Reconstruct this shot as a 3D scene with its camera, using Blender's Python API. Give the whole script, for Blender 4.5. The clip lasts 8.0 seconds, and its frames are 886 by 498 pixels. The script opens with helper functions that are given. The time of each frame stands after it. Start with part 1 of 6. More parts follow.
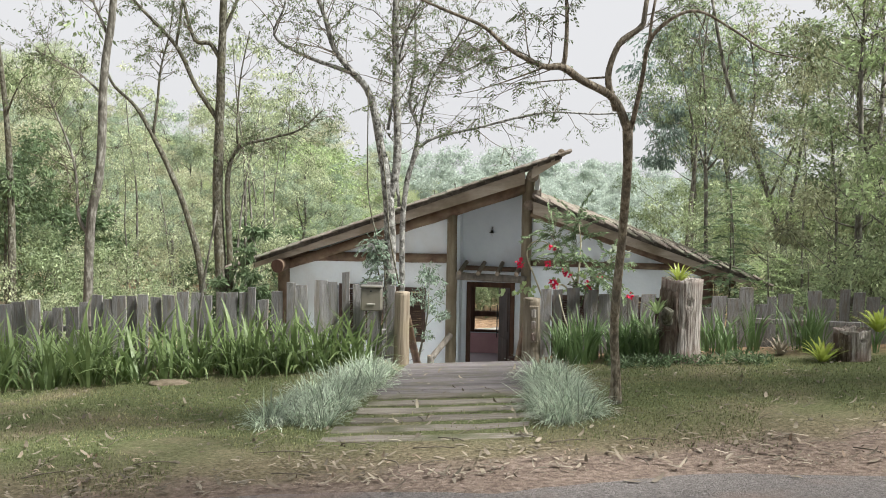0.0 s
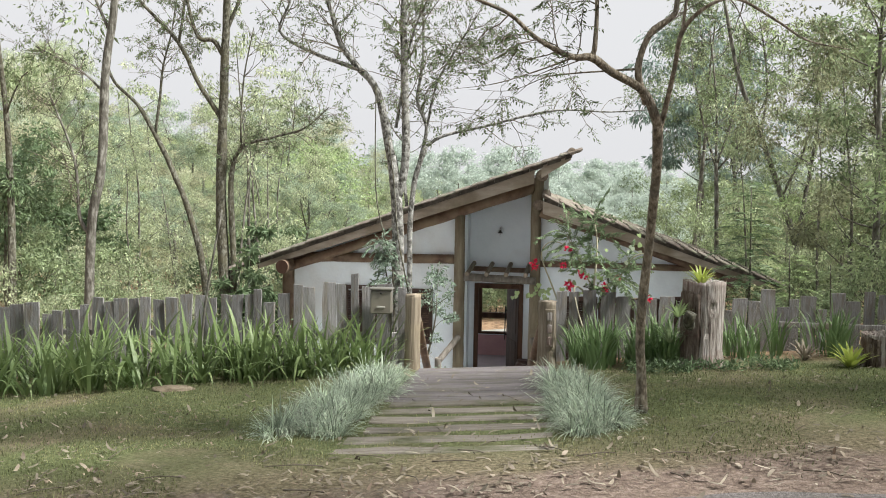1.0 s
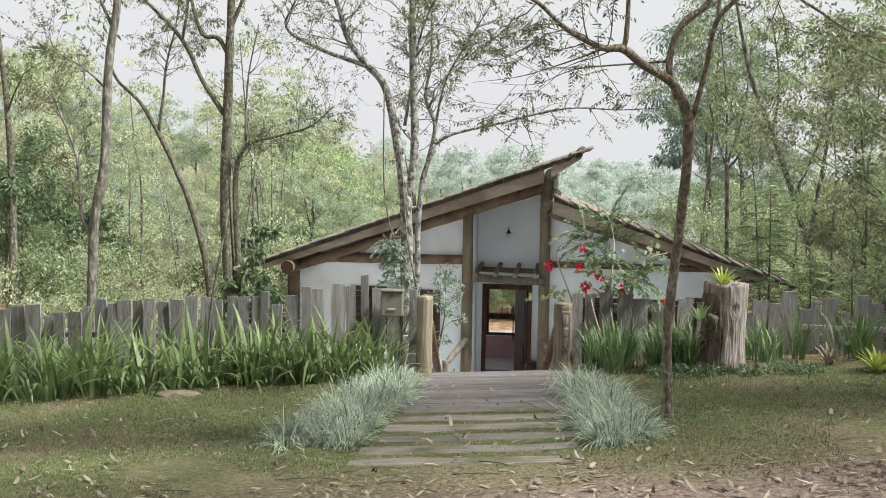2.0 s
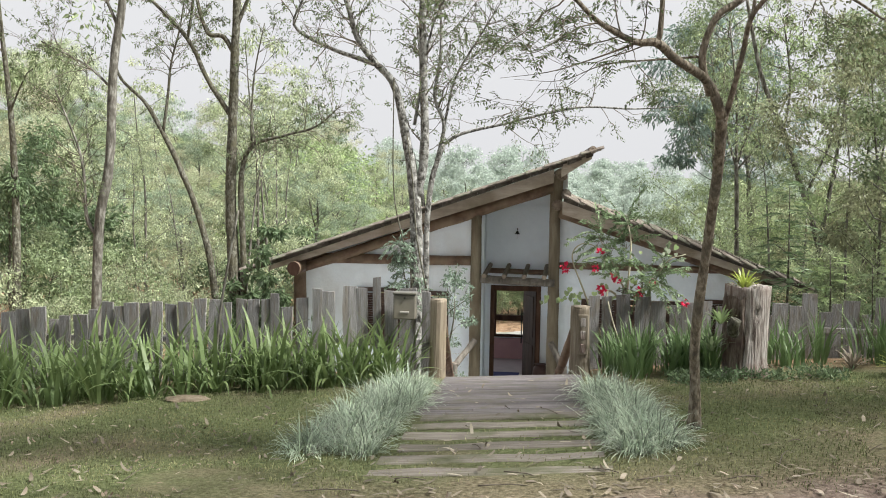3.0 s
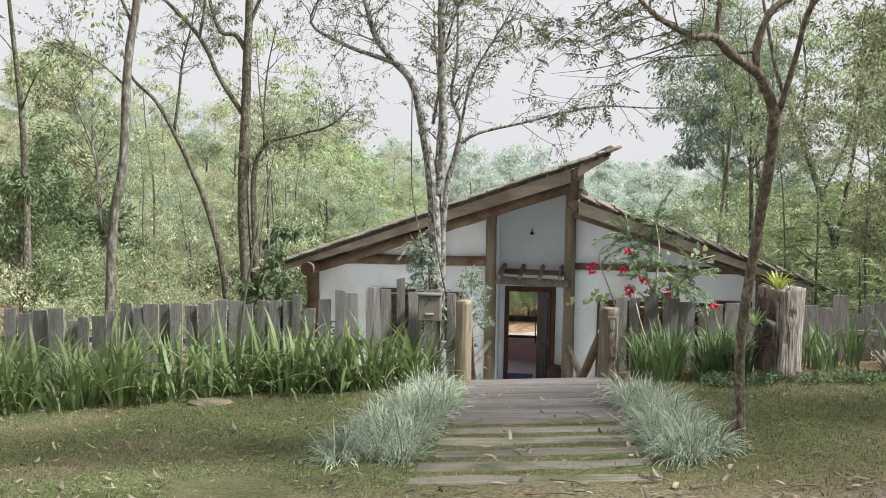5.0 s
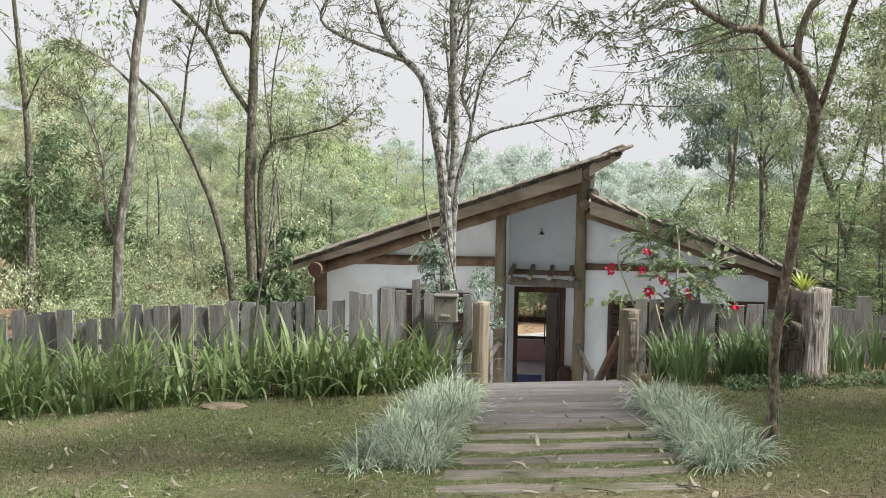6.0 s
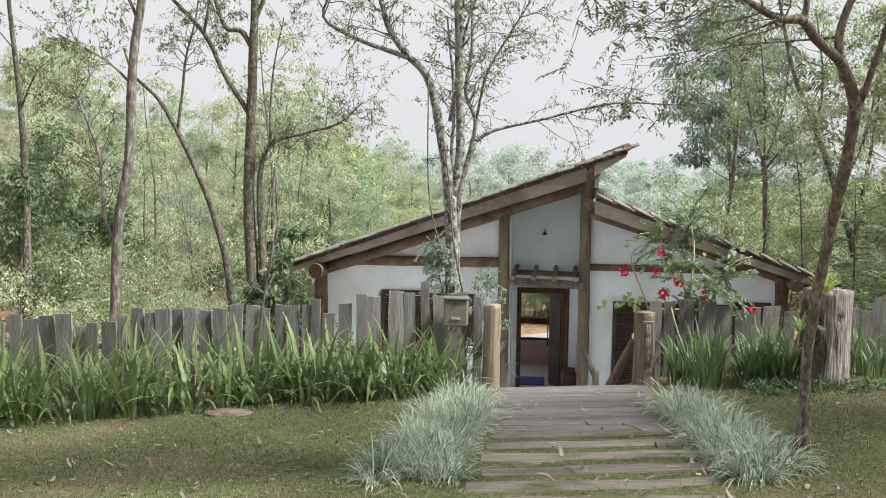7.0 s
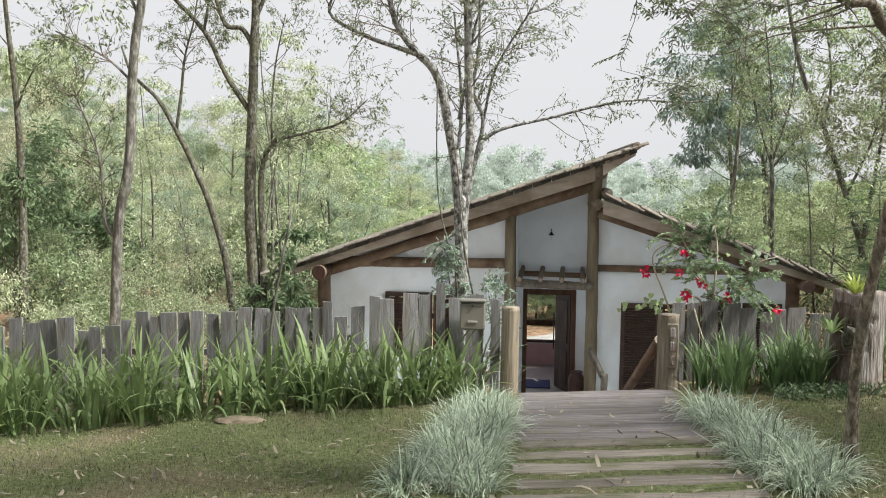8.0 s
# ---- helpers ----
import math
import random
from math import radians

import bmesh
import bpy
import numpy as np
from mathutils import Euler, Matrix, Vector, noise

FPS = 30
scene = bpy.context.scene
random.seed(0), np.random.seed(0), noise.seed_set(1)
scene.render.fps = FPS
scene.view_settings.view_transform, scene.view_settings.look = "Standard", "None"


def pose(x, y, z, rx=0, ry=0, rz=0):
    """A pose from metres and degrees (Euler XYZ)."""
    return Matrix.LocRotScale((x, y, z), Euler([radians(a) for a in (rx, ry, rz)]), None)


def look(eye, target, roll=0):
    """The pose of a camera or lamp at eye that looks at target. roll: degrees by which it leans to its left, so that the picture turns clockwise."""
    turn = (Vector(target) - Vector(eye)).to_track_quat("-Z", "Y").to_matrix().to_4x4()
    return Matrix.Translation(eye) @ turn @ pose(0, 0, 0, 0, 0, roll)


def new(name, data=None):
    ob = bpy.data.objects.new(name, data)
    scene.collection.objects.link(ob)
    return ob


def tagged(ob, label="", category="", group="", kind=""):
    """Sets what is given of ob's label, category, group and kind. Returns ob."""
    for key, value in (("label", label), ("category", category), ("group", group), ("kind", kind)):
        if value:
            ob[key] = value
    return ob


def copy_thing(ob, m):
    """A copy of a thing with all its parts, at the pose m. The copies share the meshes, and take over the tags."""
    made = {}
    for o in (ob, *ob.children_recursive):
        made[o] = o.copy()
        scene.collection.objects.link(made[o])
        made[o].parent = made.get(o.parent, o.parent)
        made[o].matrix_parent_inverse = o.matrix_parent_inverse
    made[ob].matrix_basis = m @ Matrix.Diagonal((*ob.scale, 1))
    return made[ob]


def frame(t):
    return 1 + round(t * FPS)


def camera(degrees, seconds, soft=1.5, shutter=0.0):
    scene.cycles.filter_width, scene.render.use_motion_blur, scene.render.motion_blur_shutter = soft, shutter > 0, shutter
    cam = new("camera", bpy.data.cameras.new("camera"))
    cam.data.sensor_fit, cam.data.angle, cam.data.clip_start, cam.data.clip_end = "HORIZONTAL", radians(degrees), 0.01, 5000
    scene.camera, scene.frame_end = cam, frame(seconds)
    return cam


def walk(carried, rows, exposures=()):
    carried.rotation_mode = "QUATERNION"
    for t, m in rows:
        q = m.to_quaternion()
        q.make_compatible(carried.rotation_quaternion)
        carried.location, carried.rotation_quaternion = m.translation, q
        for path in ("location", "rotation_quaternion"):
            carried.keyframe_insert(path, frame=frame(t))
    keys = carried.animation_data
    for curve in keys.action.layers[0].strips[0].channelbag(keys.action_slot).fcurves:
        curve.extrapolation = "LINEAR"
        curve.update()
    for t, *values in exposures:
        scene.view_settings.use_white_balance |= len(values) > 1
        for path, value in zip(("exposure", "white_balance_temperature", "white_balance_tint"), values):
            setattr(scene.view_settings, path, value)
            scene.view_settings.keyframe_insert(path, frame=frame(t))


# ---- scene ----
cam = camera(48.0, 8.0, 1.0)
PATH = [
    (0, (-0.308, 0.349, 2.279), (-0.503, 2.333, 2.127), 1.0),
    (0.5, (-0.384, 0.519, 2.272), (-0.58, 2.504, 2.12), 1.0),
    (1, (-0.456, 0.683, 2.261), (-0.654, 2.667, 2.109), 1.0),
    (1.5, (-0.524, 0.825, 2.254), (-0.724, 2.81, 2.101), 1.0),
    (3, (-0.745, 1.161, 2.241), (-0.949, 3.145, 2.089), 1.0),
    (3.5, (-0.813, 1.195, 2.246), (-1.018, 3.179, 2.094), 1.0),
    (4, (-0.871, 1.209, 2.244), (-1.076, 3.192, 2.092), 1.1),
    (5.5, (-1.079, 1.381, 2.223), (-1.287, 3.365, 2.071), 1.0),
    (6, (-1.172, 1.471, 2.218), (-1.38, 3.454, 2.066), 1.0),
    (6.5, (-1.258, 1.573, 2.217), (-1.458, 3.557, 2.065), 1.0),
    (7, (-1.348, 1.702, 2.21), (-1.544, 3.687, 2.058), 0.9),
    (7.5, (-1.469, 1.836, 2.2), (-1.657, 3.821, 2.049), 0.9),
    (8, (-1.591, 1.983, 2.178), (-1.773, 3.969, 2.029), 0.8),
]
walk(cam, [(t, look(eye, target, roll)) for t, eye, target, roll in PATH])

# white hazy daylight: pale sky and a wide soft sun from the right
SUN_AZ, SUN_EL = radians(104), radians(52)
world = bpy.data.worlds.new("world")
scene.world = world
world.use_nodes = True
wn, wl = world.node_tree.nodes, world.node_tree.links
sky = wn.new("ShaderNodeTexSky")
sky.sky_type, sky.sun_disc = "NISHITA", False
sky.sun_elevation, sky.sun_rotation = SUN_EL, SUN_AZ
sky.air_density, sky.dust_density, sky.ozone_density = 1.0, 6.0, 1.0
pale = wn.new("ShaderNodeHueSaturation")
pale.inputs["Saturation"].default_value = 0.12
wl.new(sky.outputs[0], pale.inputs["Color"])
haze = wn.new("ShaderNodeMix")
haze.data_type = "RGBA"
haze.inputs["Factor"].default_value = 0.92
haze.inputs["B"].default_value = (5.08, 5.12, 5.27, 1)
wl.new(pale.outputs[0], haze.inputs["A"])
wl.new(haze.outputs["Result"], wn["Background"].inputs["Color"])
wn["Background"].inputs["Strength"].default_value = 0.073
sun_data = bpy.data.lights.new("sun", "SUN")
sun_data.energy, sun_data.angle, sun_data.color = 5.0, radians(6), (1.0, 0.985, 0.945)
sun = new("sun", sun_data)
sun_dir = Vector((math.sin(SUN_AZ) * math.cos(SUN_EL), math.cos(SUN_AZ) * math.cos(SUN_EL), math.sin(SUN_EL)))
sun.matrix_world = look(sun_dir * 60, (0, 0, 0))
scene.view_settings.exposure = 1.18


# added area lamp that brightens the hall, set at an unseen far opening
hall_data = bpy.data.lights.new("window_daylight", "AREA")
hall_data.shape, hall_data.size, hall_data.size_y = "RECTANGLE", 2.2, 2.3
hall_data.energy, hall_data.color = 12.0, (0.96, 0.98, 1.0)
new("window_daylight", hall_data).matrix_world = look((-3.37, 23.3, -0.6), (-3.0, 20.0, -0.9))


# ---- materials ----
def material(name, stops, scale=6.0, stretch=(1, 1, 1), rough=0.85, bump=0.3, bump_scale=40.0, translucent=0.0,
             island=0.0, per_object=0.0, stain=None, stain_scale=1.3, metal=0.0, spec=0.3, coords="Object"):
    """A two-scale noise material: stops are (position, colour) along the grain noise."""
    m = bpy.data.materials.new(name)
    m.use_nodes = True
    n, l = m.node_tree.nodes, m.node_tree.links
    b = n["Principled BSDF"]
    b.inputs["Roughness"].default_value = rough
    b.inputs["Metallic"].default_value = metal
    b.inputs["Specular IOR Level"].default_value = spec
    tc = n.new("ShaderNodeTexCoord")
    mp = n.new("ShaderNodeMapping")
    mp.inputs["Scale"].default_value = stretch
    l.new(tc.outputs[coords], mp.inputs["Vector"])
    if per_object:
        oi = n.new("ShaderNodeObjectInfo")
        off = n.new("ShaderNodeVectorMath")
        off.operation = "MULTIPLY"
        off.inputs[1].default_value = (37, 53, 71)
        l.new(oi.outputs["Random"], off.inputs[0])
        l.new(off.outputs[0], mp.inputs["Location"])
    tex = n.new("ShaderNodeTexNoise")
    tex.inputs["Scale"].default_value, tex.inputs["Detail"].default_value = scale, 8
    tex.inputs["Roughness"].default_value = 0.65
    l.new(mp.outputs[0], tex.inputs["Vector"])
    ramp = n.new("ShaderNodeValToRGB")
    el = ramp.color_ramp.elements
    while len(el) < len(stops):
        el.new(0.5)
    for e, (p, c) in zip(el, stops):
        e.position, e.color = p, (*c, 1)
    l.new(tex.outputs["Fac"], ramp.inputs["Fac"])
    colour = ramp.outputs["Color"]
    if stain:
        big = n.new("ShaderNodeTexNoise")
        big.inputs["Scale"].default_value, big.inputs["Detail"].default_value = stain_scale, 5
        if per_object:
            away = n.new("ShaderNodeVectorMath")
            l.new(tc.outputs[coords], away.inputs[0])
            l.new(off.outputs[0], away.inputs[1])
            l.new(away.outputs[0], big.inputs["Vector"])
        else:
            l.new(tc.outputs[coords], big.inputs["Vector"])
        r2 = n.new("ShaderNodeValToRGB")
        r2.color_ramp.elements[0].position, r2.color_ramp.elements[1].position = 0.48, 0.68
        l.new(big.outputs["Fac"], r2.inputs["Fac"])
        mx = n.new("ShaderNodeMix")
        mx.data_type = "RGBA"
        l.new(r2.outputs["Color"], mx.inputs["Factor"])
        l.new(colour, mx.inputs["A"])
        mx.inputs["B"].default_value = (*stain, 1)
        colour = mx.outputs["Result"]
    for amount, socket in ((island, "island"), (per_object, "object")):
        if amount:
            src = n.new("ShaderNodeNewGeometry").outputs["Random Per Island"] if socket == "island" else oi.outputs["Random"]
            mr = n.new("ShaderNodeMapRange")
            mr.inputs["To Min"].default_value, mr.inputs["To Max"].default_value = 1 - amount, 1 + amount
            l.new(src, mr.inputs["Value"])
            hs = n.new("ShaderNodeHueSaturation")
            l.new(mr.outputs[0], hs.inputs["Value"])
            l.new(colour, hs.inputs["Color"])
            colour = hs.outputs["Color"]
    l.new(colour, b.inputs["Base Color"])
    if bump:
        fine = n.new("ShaderNodeTexNoise")
        fine.inputs["Scale"].default_value, fine.inputs["Detail"].default_value = bump_scale, 6
        l.new(mp.outputs[0], fine.inputs["Vector"])
        bp = n.new("ShaderNodeBump")
        bp.inputs["Strength"].default_value, bp.inputs["Distance"].default_value = bump, 0.02
        l.new(fine.outputs["Fac"], bp.inputs["Height"])
        l.new(bp.outputs[0], b.inputs["Normal"])
    if translucent:
        tr = n.new("ShaderNodeBsdfTranslucent")
        l.new(colour, tr.inputs["Color"])
        ms = n.new("ShaderNodeMixShader")
        ms.inputs["Fac"].default_value = translucent
        l.new(b.outputs[0], ms.inputs[1])
        l.new(tr.outputs[0], ms.inputs[2])
        l.new(ms.outputs[0], n["Material Output"].inputs["Surface"])
    return m


def leaf_material(name, dark, mid, light, translucent=0.45, island=0.35, rough=0.5):
    """Leaves: colour by leaf and by slow drift through the crown."""
    return material(name, [(0.3, dark), (0.5, mid), (0.72, light)], scale=0.9, rough=rough, bump=0, translucent=translucent,
                    island=island, spec=0.35)


M = {}
M["bark_grey"] = material("bark_grey", [(0.4, (0.04, 0.038, 0.033)), (0.5, (0.13, 0.125, 0.112)), (0.62, (0.36, 0.36, 0.34))], 20, (1, 1, 0.75),
                          bump=1.0, bump_scale=40, stain=(0.24, 0.24, 0.22), stain_scale=9)
M["bark_brown"] = material("bark_brown", [(0.36, (0.028, 0.026, 0.018)), (0.48, (0.07, 0.065, 0.046)), (0.64, (0.2, 0.2, 0.165))], 26, (1, 1, 0.5),
                           bump=1.0, bump_scale=40, stain=(0.085, 0.08, 0.05), stain_scale=6)
M["bark_tan"] = material("bark_tan", [(0.34, (0.055, 0.045, 0.033)), (0.48, (0.165, 0.137, 0.1)), (0.64, (0.33, 0.292, 0.235))], 34, (1, 1, 0.4), bump=1.0, bump_scale=60,
                         stain=(0.11, 0.1, 0.08), stain_scale=7)
M["bark_pale"] = material("bark_pale", [(0.34, (0.05, 0.046, 0.037)), (0.5, (0.115, 0.108, 0.089)), (0.66, (0.26, 0.254, 0.225))], 18, (1, 1, 0.35), bump=0.7)
M["bark_red"] = material("bark_red", [(0.36, (0.07, 0.05, 0.04)), (0.5, (0.2, 0.155, 0.125)), (0.64, (0.36, 0.3, 0.255))], 30, (1, 1, 0.2), bump=1.0, bump_scale=45,
                         stain=(0.15, 0.1, 0.078), stain_scale=5)
M["log_dark"] = material("log_dark", [(0.3, (0.06, 0.037, 0.025)), (0.5, (0.12, 0.075, 0.05)), (0.72, (0.19, 0.13, 0.09))], 5, (1, 1, 1), rough=0.65,
                         bump=0.5, stain=(0.2, 0.15, 0.1), stain_scale=2.0, per_object=0.15)
M["log_brown"] = material("log_brown", [(0.3, (0.11, 0.09, 0.06)), (0.5, (0.185, 0.155, 0.108)), (0.7, (0.27, 0.235, 0.17))], 10, (1, 1, 0.12), rough=0.75,
                          bump=0.6, stain=(0.15, 0.12, 0.08), stain_scale=2.5, per_object=0.12)
M["post_wood"] = material("post_wood", [(0.3, (0.13, 0.105, 0.075)), (0.5, (0.23, 0.19, 0.14)), (0.7, (0.33, 0.285, 0.22))], 45, (1, 1, 0.04), rough=0.8,
                          bump=0.7, stain=(0.24, 0.2, 0.14), stain_scale=4)
M["log_grey"] = material("log_grey", [(0.3, (0.07, 0.062, 0.052)), (0.5, (0.14, 0.125, 0.105)), (0.7, (0.22, 0.2, 0.175))], 12, (1, 1, 0.3), rough=0.85, bump=0.7)
M["terrace_stone"] = material("terrace_stone", [(0.3, (0.24, 0.235, 0.22)), (0.5, (0.31, 0.305, 0.29)), (0.7, (0.38, 0.375, 0.36))], 10, rough=0.9, bump=0.4, stain=(0.2, 0.21, 0.16), stain_scale=1.5)
M["end_grain"] = material("end_grain", [(0.35, (0.16, 0.125, 0.095)), (0.65, (0.34, 0.285, 0.23))], 14, bump=0.6)
M["fence_wood"] = material("fence_wood", [(0.28, (0.1, 0.094, 0.09)), (0.5, (0.25, 0.242, 0.238)), (0.72, (0.42, 0.415, 0.41))], 70, (1, 1, 0.05),
                           rough=0.9, bump=1.0, bump_scale=60, per_object=0.28, stain=(0.2, 0.175, 0.145), stain_scale=4)
M["sleeper_wood"] = material("sleeper_wood", [(0.28, (0.07, 0.06, 0.062)), (0.5, (0.15, 0.135, 0.136)), (0.72, (0.24, 0.222, 0.221))], 45, (0.03, 1, 1),
                             rough=0.9, bump=0.9, bump_scale=50, per_object=0.26, stain=(0.125, 0.115, 0.09), stain_scale=5)
M["buried_wood"] = material("buried_wood", [(0.28, (0.1, 0.086, 0.072)), (0.5, (0.205, 0.182, 0.154)), (0.72, (0.31, 0.28, 0.24))], 45, (0.03, 1, 1), rough=0.95, bump=1.0,
                            bump_scale=50, per_object=0.15, stain=(0.1, 0.105, 0.055), stain_scale=3.2)
M["stump_wood"] = material("stump_wood", [(0.34, (0.07, 0.05, 0.042)), (0.47, (0.235, 0.208, 0.184)), (0.64, (0.415, 0.388, 0.36))], 34, (1, 1, 0.1), rough=0.9,
                           bump=1.0, bump_scale=70, stain=(0.15, 0.09, 0.07), stain_scale=2.4)
M["plaster"] = material("plaster", [(0.3, (0.74, 0.8, 0.86)), (0.7, (0.8, 0.86, 0.91))], 3, rough=0.9, bump=0.25, bump_scale=18,
                        stain=(0.64, 0.65, 0.66), stain_scale=0.9)
M["bargeboard"] = material("bargeboard", [(0.3, (0.26, 0.215, 0.175)), (0.5, (0.38, 0.325, 0.27)), (0.7, (0.47, 0.41, 0.345))], 8, (0.2, 1, 1), bump=0.4,
                           stain=(0.22, 0.18, 0.13), stain_scale=1.5, per_object=0.1)
M["tile"] = material("tile", [(0.3, (0.08, 0.066, 0.053)), (0.5, (0.15, 0.125, 0.105)), (0.7, (0.26, 0.235, 0.2))], 9, bump=0.6, per_object=0.25,
                     stain=(0.16, 0.17, 0.12), stain_scale=3)
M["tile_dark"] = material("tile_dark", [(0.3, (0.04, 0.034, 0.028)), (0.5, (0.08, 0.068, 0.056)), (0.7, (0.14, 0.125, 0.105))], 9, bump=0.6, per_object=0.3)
M["gate_grey"] = material("gate_grey", [(0.3, (0.095, 0.078, 0.055)), (0.5, (0.19, 0.16, 0.12)), (0.7, (0.29, 0.255, 0.205))], 24, (1, 1, 0.1), rough=0.85, bump=0.9, bump_scale=30)
M["dark_wood"] = material("dark_wood", [(0.3, (0.045, 0.024, 0.016)), (0.5, (0.085, 0.045, 0.03)), (0.7, (0.13, 0.075, 0.05))], 8, (1, 1, 0.15), rough=0.7,
                          bump=0.3, per_object=0.15, spec=0.15)
M["door_wood"] = material("door_wood", [(0.3, (0.022, 0.011, 0.008)), (0.5, (0.042, 0.022, 0.015)), (0.7, (0.07, 0.038, 0.027))], 8, (1, 1, 0.15), rough=0.7, bump=0.3, spec=0.15)
M["shutter_wood"] = material("shutter_wood", [(0.3, (0.03, 0.018, 0.014)), (0.7, (0.075, 0.045, 0.034))], 10, (0.2, 1, 1), rough=0.6, bump=0.3, per_object=0.1)
M["red_floor"] = material("red_floor", [(0.3, (0.26, 0.23, 0.24)), (0.7, (0.35, 0.31, 0.325))], 4, rough=0.35, bump=0.15)
M["red_wall"] = material("red_wall", [(0.3, (0.52, 0.3, 0.31)), (0.7, (0.6, 0.36, 0.37))], 3, rough=0.8, bump=0.2)
M["blue_mat"] = material("blue_mat", [(0.3, (0.02, 0.025, 0.1)), (0.7, (0.05, 0.06, 0.2))], 60, rough=0.95, bump=0.6, bump_scale=200)
M["iron"] = material("iron", [(0.3, (0.02, 0.02, 0.02)), (0.7, (0.05, 0.048, 0.045))], 20, rough=0.5, bump=0.2, metal=0.6)
M["box_grey"] = material("box_grey", [(0.3, (0.1, 0.097, 0.085)), (0.7, (0.14, 0.136, 0.12))], 5, rough=0.5, bump=0.1, stain=(0.2, 0.18, 0.14))
M["box_pale"] = material("box_pale", [(0.3, (0.27, 0.26, 0.23)), (0.7, (0.36, 0.35, 0.31))], 9, rough=0.6, bump=0.1)
M["clay"] = material("clay", [(0.3, (0.045, 0.024, 0.02)), (0.7, (0.09, 0.048, 0.038))], 8, rough=0.6, bump=0.3)
M["stone"] = material("stone", [(0.3, (0.1, 0.08, 0.055)), (0.5, (0.18, 0.145, 0.1)), (0.7, (0.27, 0.22, 0.165))], 9, bump=0.9, bump_scale=25)
# paled green: the hillside's haze is put into this leaf colour
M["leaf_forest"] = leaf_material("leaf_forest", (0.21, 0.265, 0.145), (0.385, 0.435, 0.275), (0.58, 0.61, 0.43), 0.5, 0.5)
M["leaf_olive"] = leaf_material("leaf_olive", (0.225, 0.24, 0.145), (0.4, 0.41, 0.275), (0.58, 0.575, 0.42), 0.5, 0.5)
M["leaf_sage"] = leaf_material("leaf_sage", (0.18, 0.245, 0.165), (0.31, 0.385, 0.275), (0.46, 0.53, 0.41), 0.5, 0.5)
M["leaf_fresh"] = leaf_material("leaf_fresh", (0.21, 0.285, 0.135), (0.31, 0.4, 0.19), (0.42, 0.5, 0.27), 0.5, 0.45)
M["leaf_deep"] = leaf_material("leaf_deep", (0.07, 0.11, 0.055), (0.13, 0.185, 0.095), (0.22, 0.29, 0.155), 0.4, 0.45)
# right-hand wood's shade and sun, put into darker and brighter leaf colours
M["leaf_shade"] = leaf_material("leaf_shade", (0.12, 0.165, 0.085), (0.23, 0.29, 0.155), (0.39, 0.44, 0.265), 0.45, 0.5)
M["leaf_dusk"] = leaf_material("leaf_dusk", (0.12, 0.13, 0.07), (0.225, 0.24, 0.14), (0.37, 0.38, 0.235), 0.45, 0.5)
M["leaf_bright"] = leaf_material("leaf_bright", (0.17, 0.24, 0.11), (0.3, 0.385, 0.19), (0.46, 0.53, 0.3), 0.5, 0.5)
# distance haze is put into this pale greyed leaf colour
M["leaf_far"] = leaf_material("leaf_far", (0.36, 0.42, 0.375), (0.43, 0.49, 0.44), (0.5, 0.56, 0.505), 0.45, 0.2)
M["leaf_small"] = leaf_material("leaf_small", (0.085, 0.115, 0.06), (0.14, 0.18, 0.09), (0.21, 0.26, 0.13), 0.5)
M["leaf_blue"] = leaf_material("leaf_blue", (0.13, 0.185, 0.14), (0.23, 0.3, 0.225), (0.38, 0.46, 0.36), 0.35, 0.5)
M["leaf_iris"] = leaf_material("leaf_iris", (0.068, 0.118, 0.047), (0.155, 0.212, 0.082), (0.35, 0.4, 0.19), 0.35, 0.55, 0.5)
M["leaf_iris_dark"] = leaf_material("leaf_iris_dark", (0.06, 0.11, 0.045), (0.125, 0.19, 0.078), (0.25, 0.32, 0.15), 0.35, 0.55, 0.5)
M["leaf_lime"] = leaf_material("leaf_lime", (0.22, 0.3, 0.05), (0.36, 0.42, 0.09), (0.5, 0.52, 0.2), 0.4, 0.3, 0.4)
M["leaf_white"] = leaf_material("leaf_white", (0.21, 0.28, 0.2), (0.4, 0.465, 0.355), (0.74, 0.77, 0.64), 0.3, 0.6, 0.5)
M["leaf_dry"] = material("leaf_dry", [(0.3, (0.14, 0.11, 0.08)), (0.5, (0.22, 0.19, 0.145)), (0.7, (0.35, 0.31, 0.25))], 3, bump=0, translucent=0.15, island=0.5)
M["petal"] = material("petal", [(0.3, (0.6, 0.012, 0.06)), (0.7, (0.8, 0.04, 0.12))], 12, rough=0.5, bump=0, translucent=0.3, island=0.2)
M["twig"] = material("twig", [(0.3, (0.07, 0.057, 0.043)), (0.7, (0.19, 0.165, 0.13))], 20, bump=0.3)
M["bamboo"] = material("bamboo", [(0.3, (0.3, 0.28, 0.2)), (0.7, (0.48, 0.45, 0.34))], 8, (1, 1, 0.2), bump=0.3)
glass = bpy.data.materials.new("glass")
glass.use_nodes = True
gb = glass.node_tree.nodes["Principled BSDF"]
gb.inputs["Transmission Weight"].default_value, gb.inputs["Roughness"].default_value, gb.inputs["IOR"].default_value = 1.0, 0.02, 1.1
M["glass"] = glass


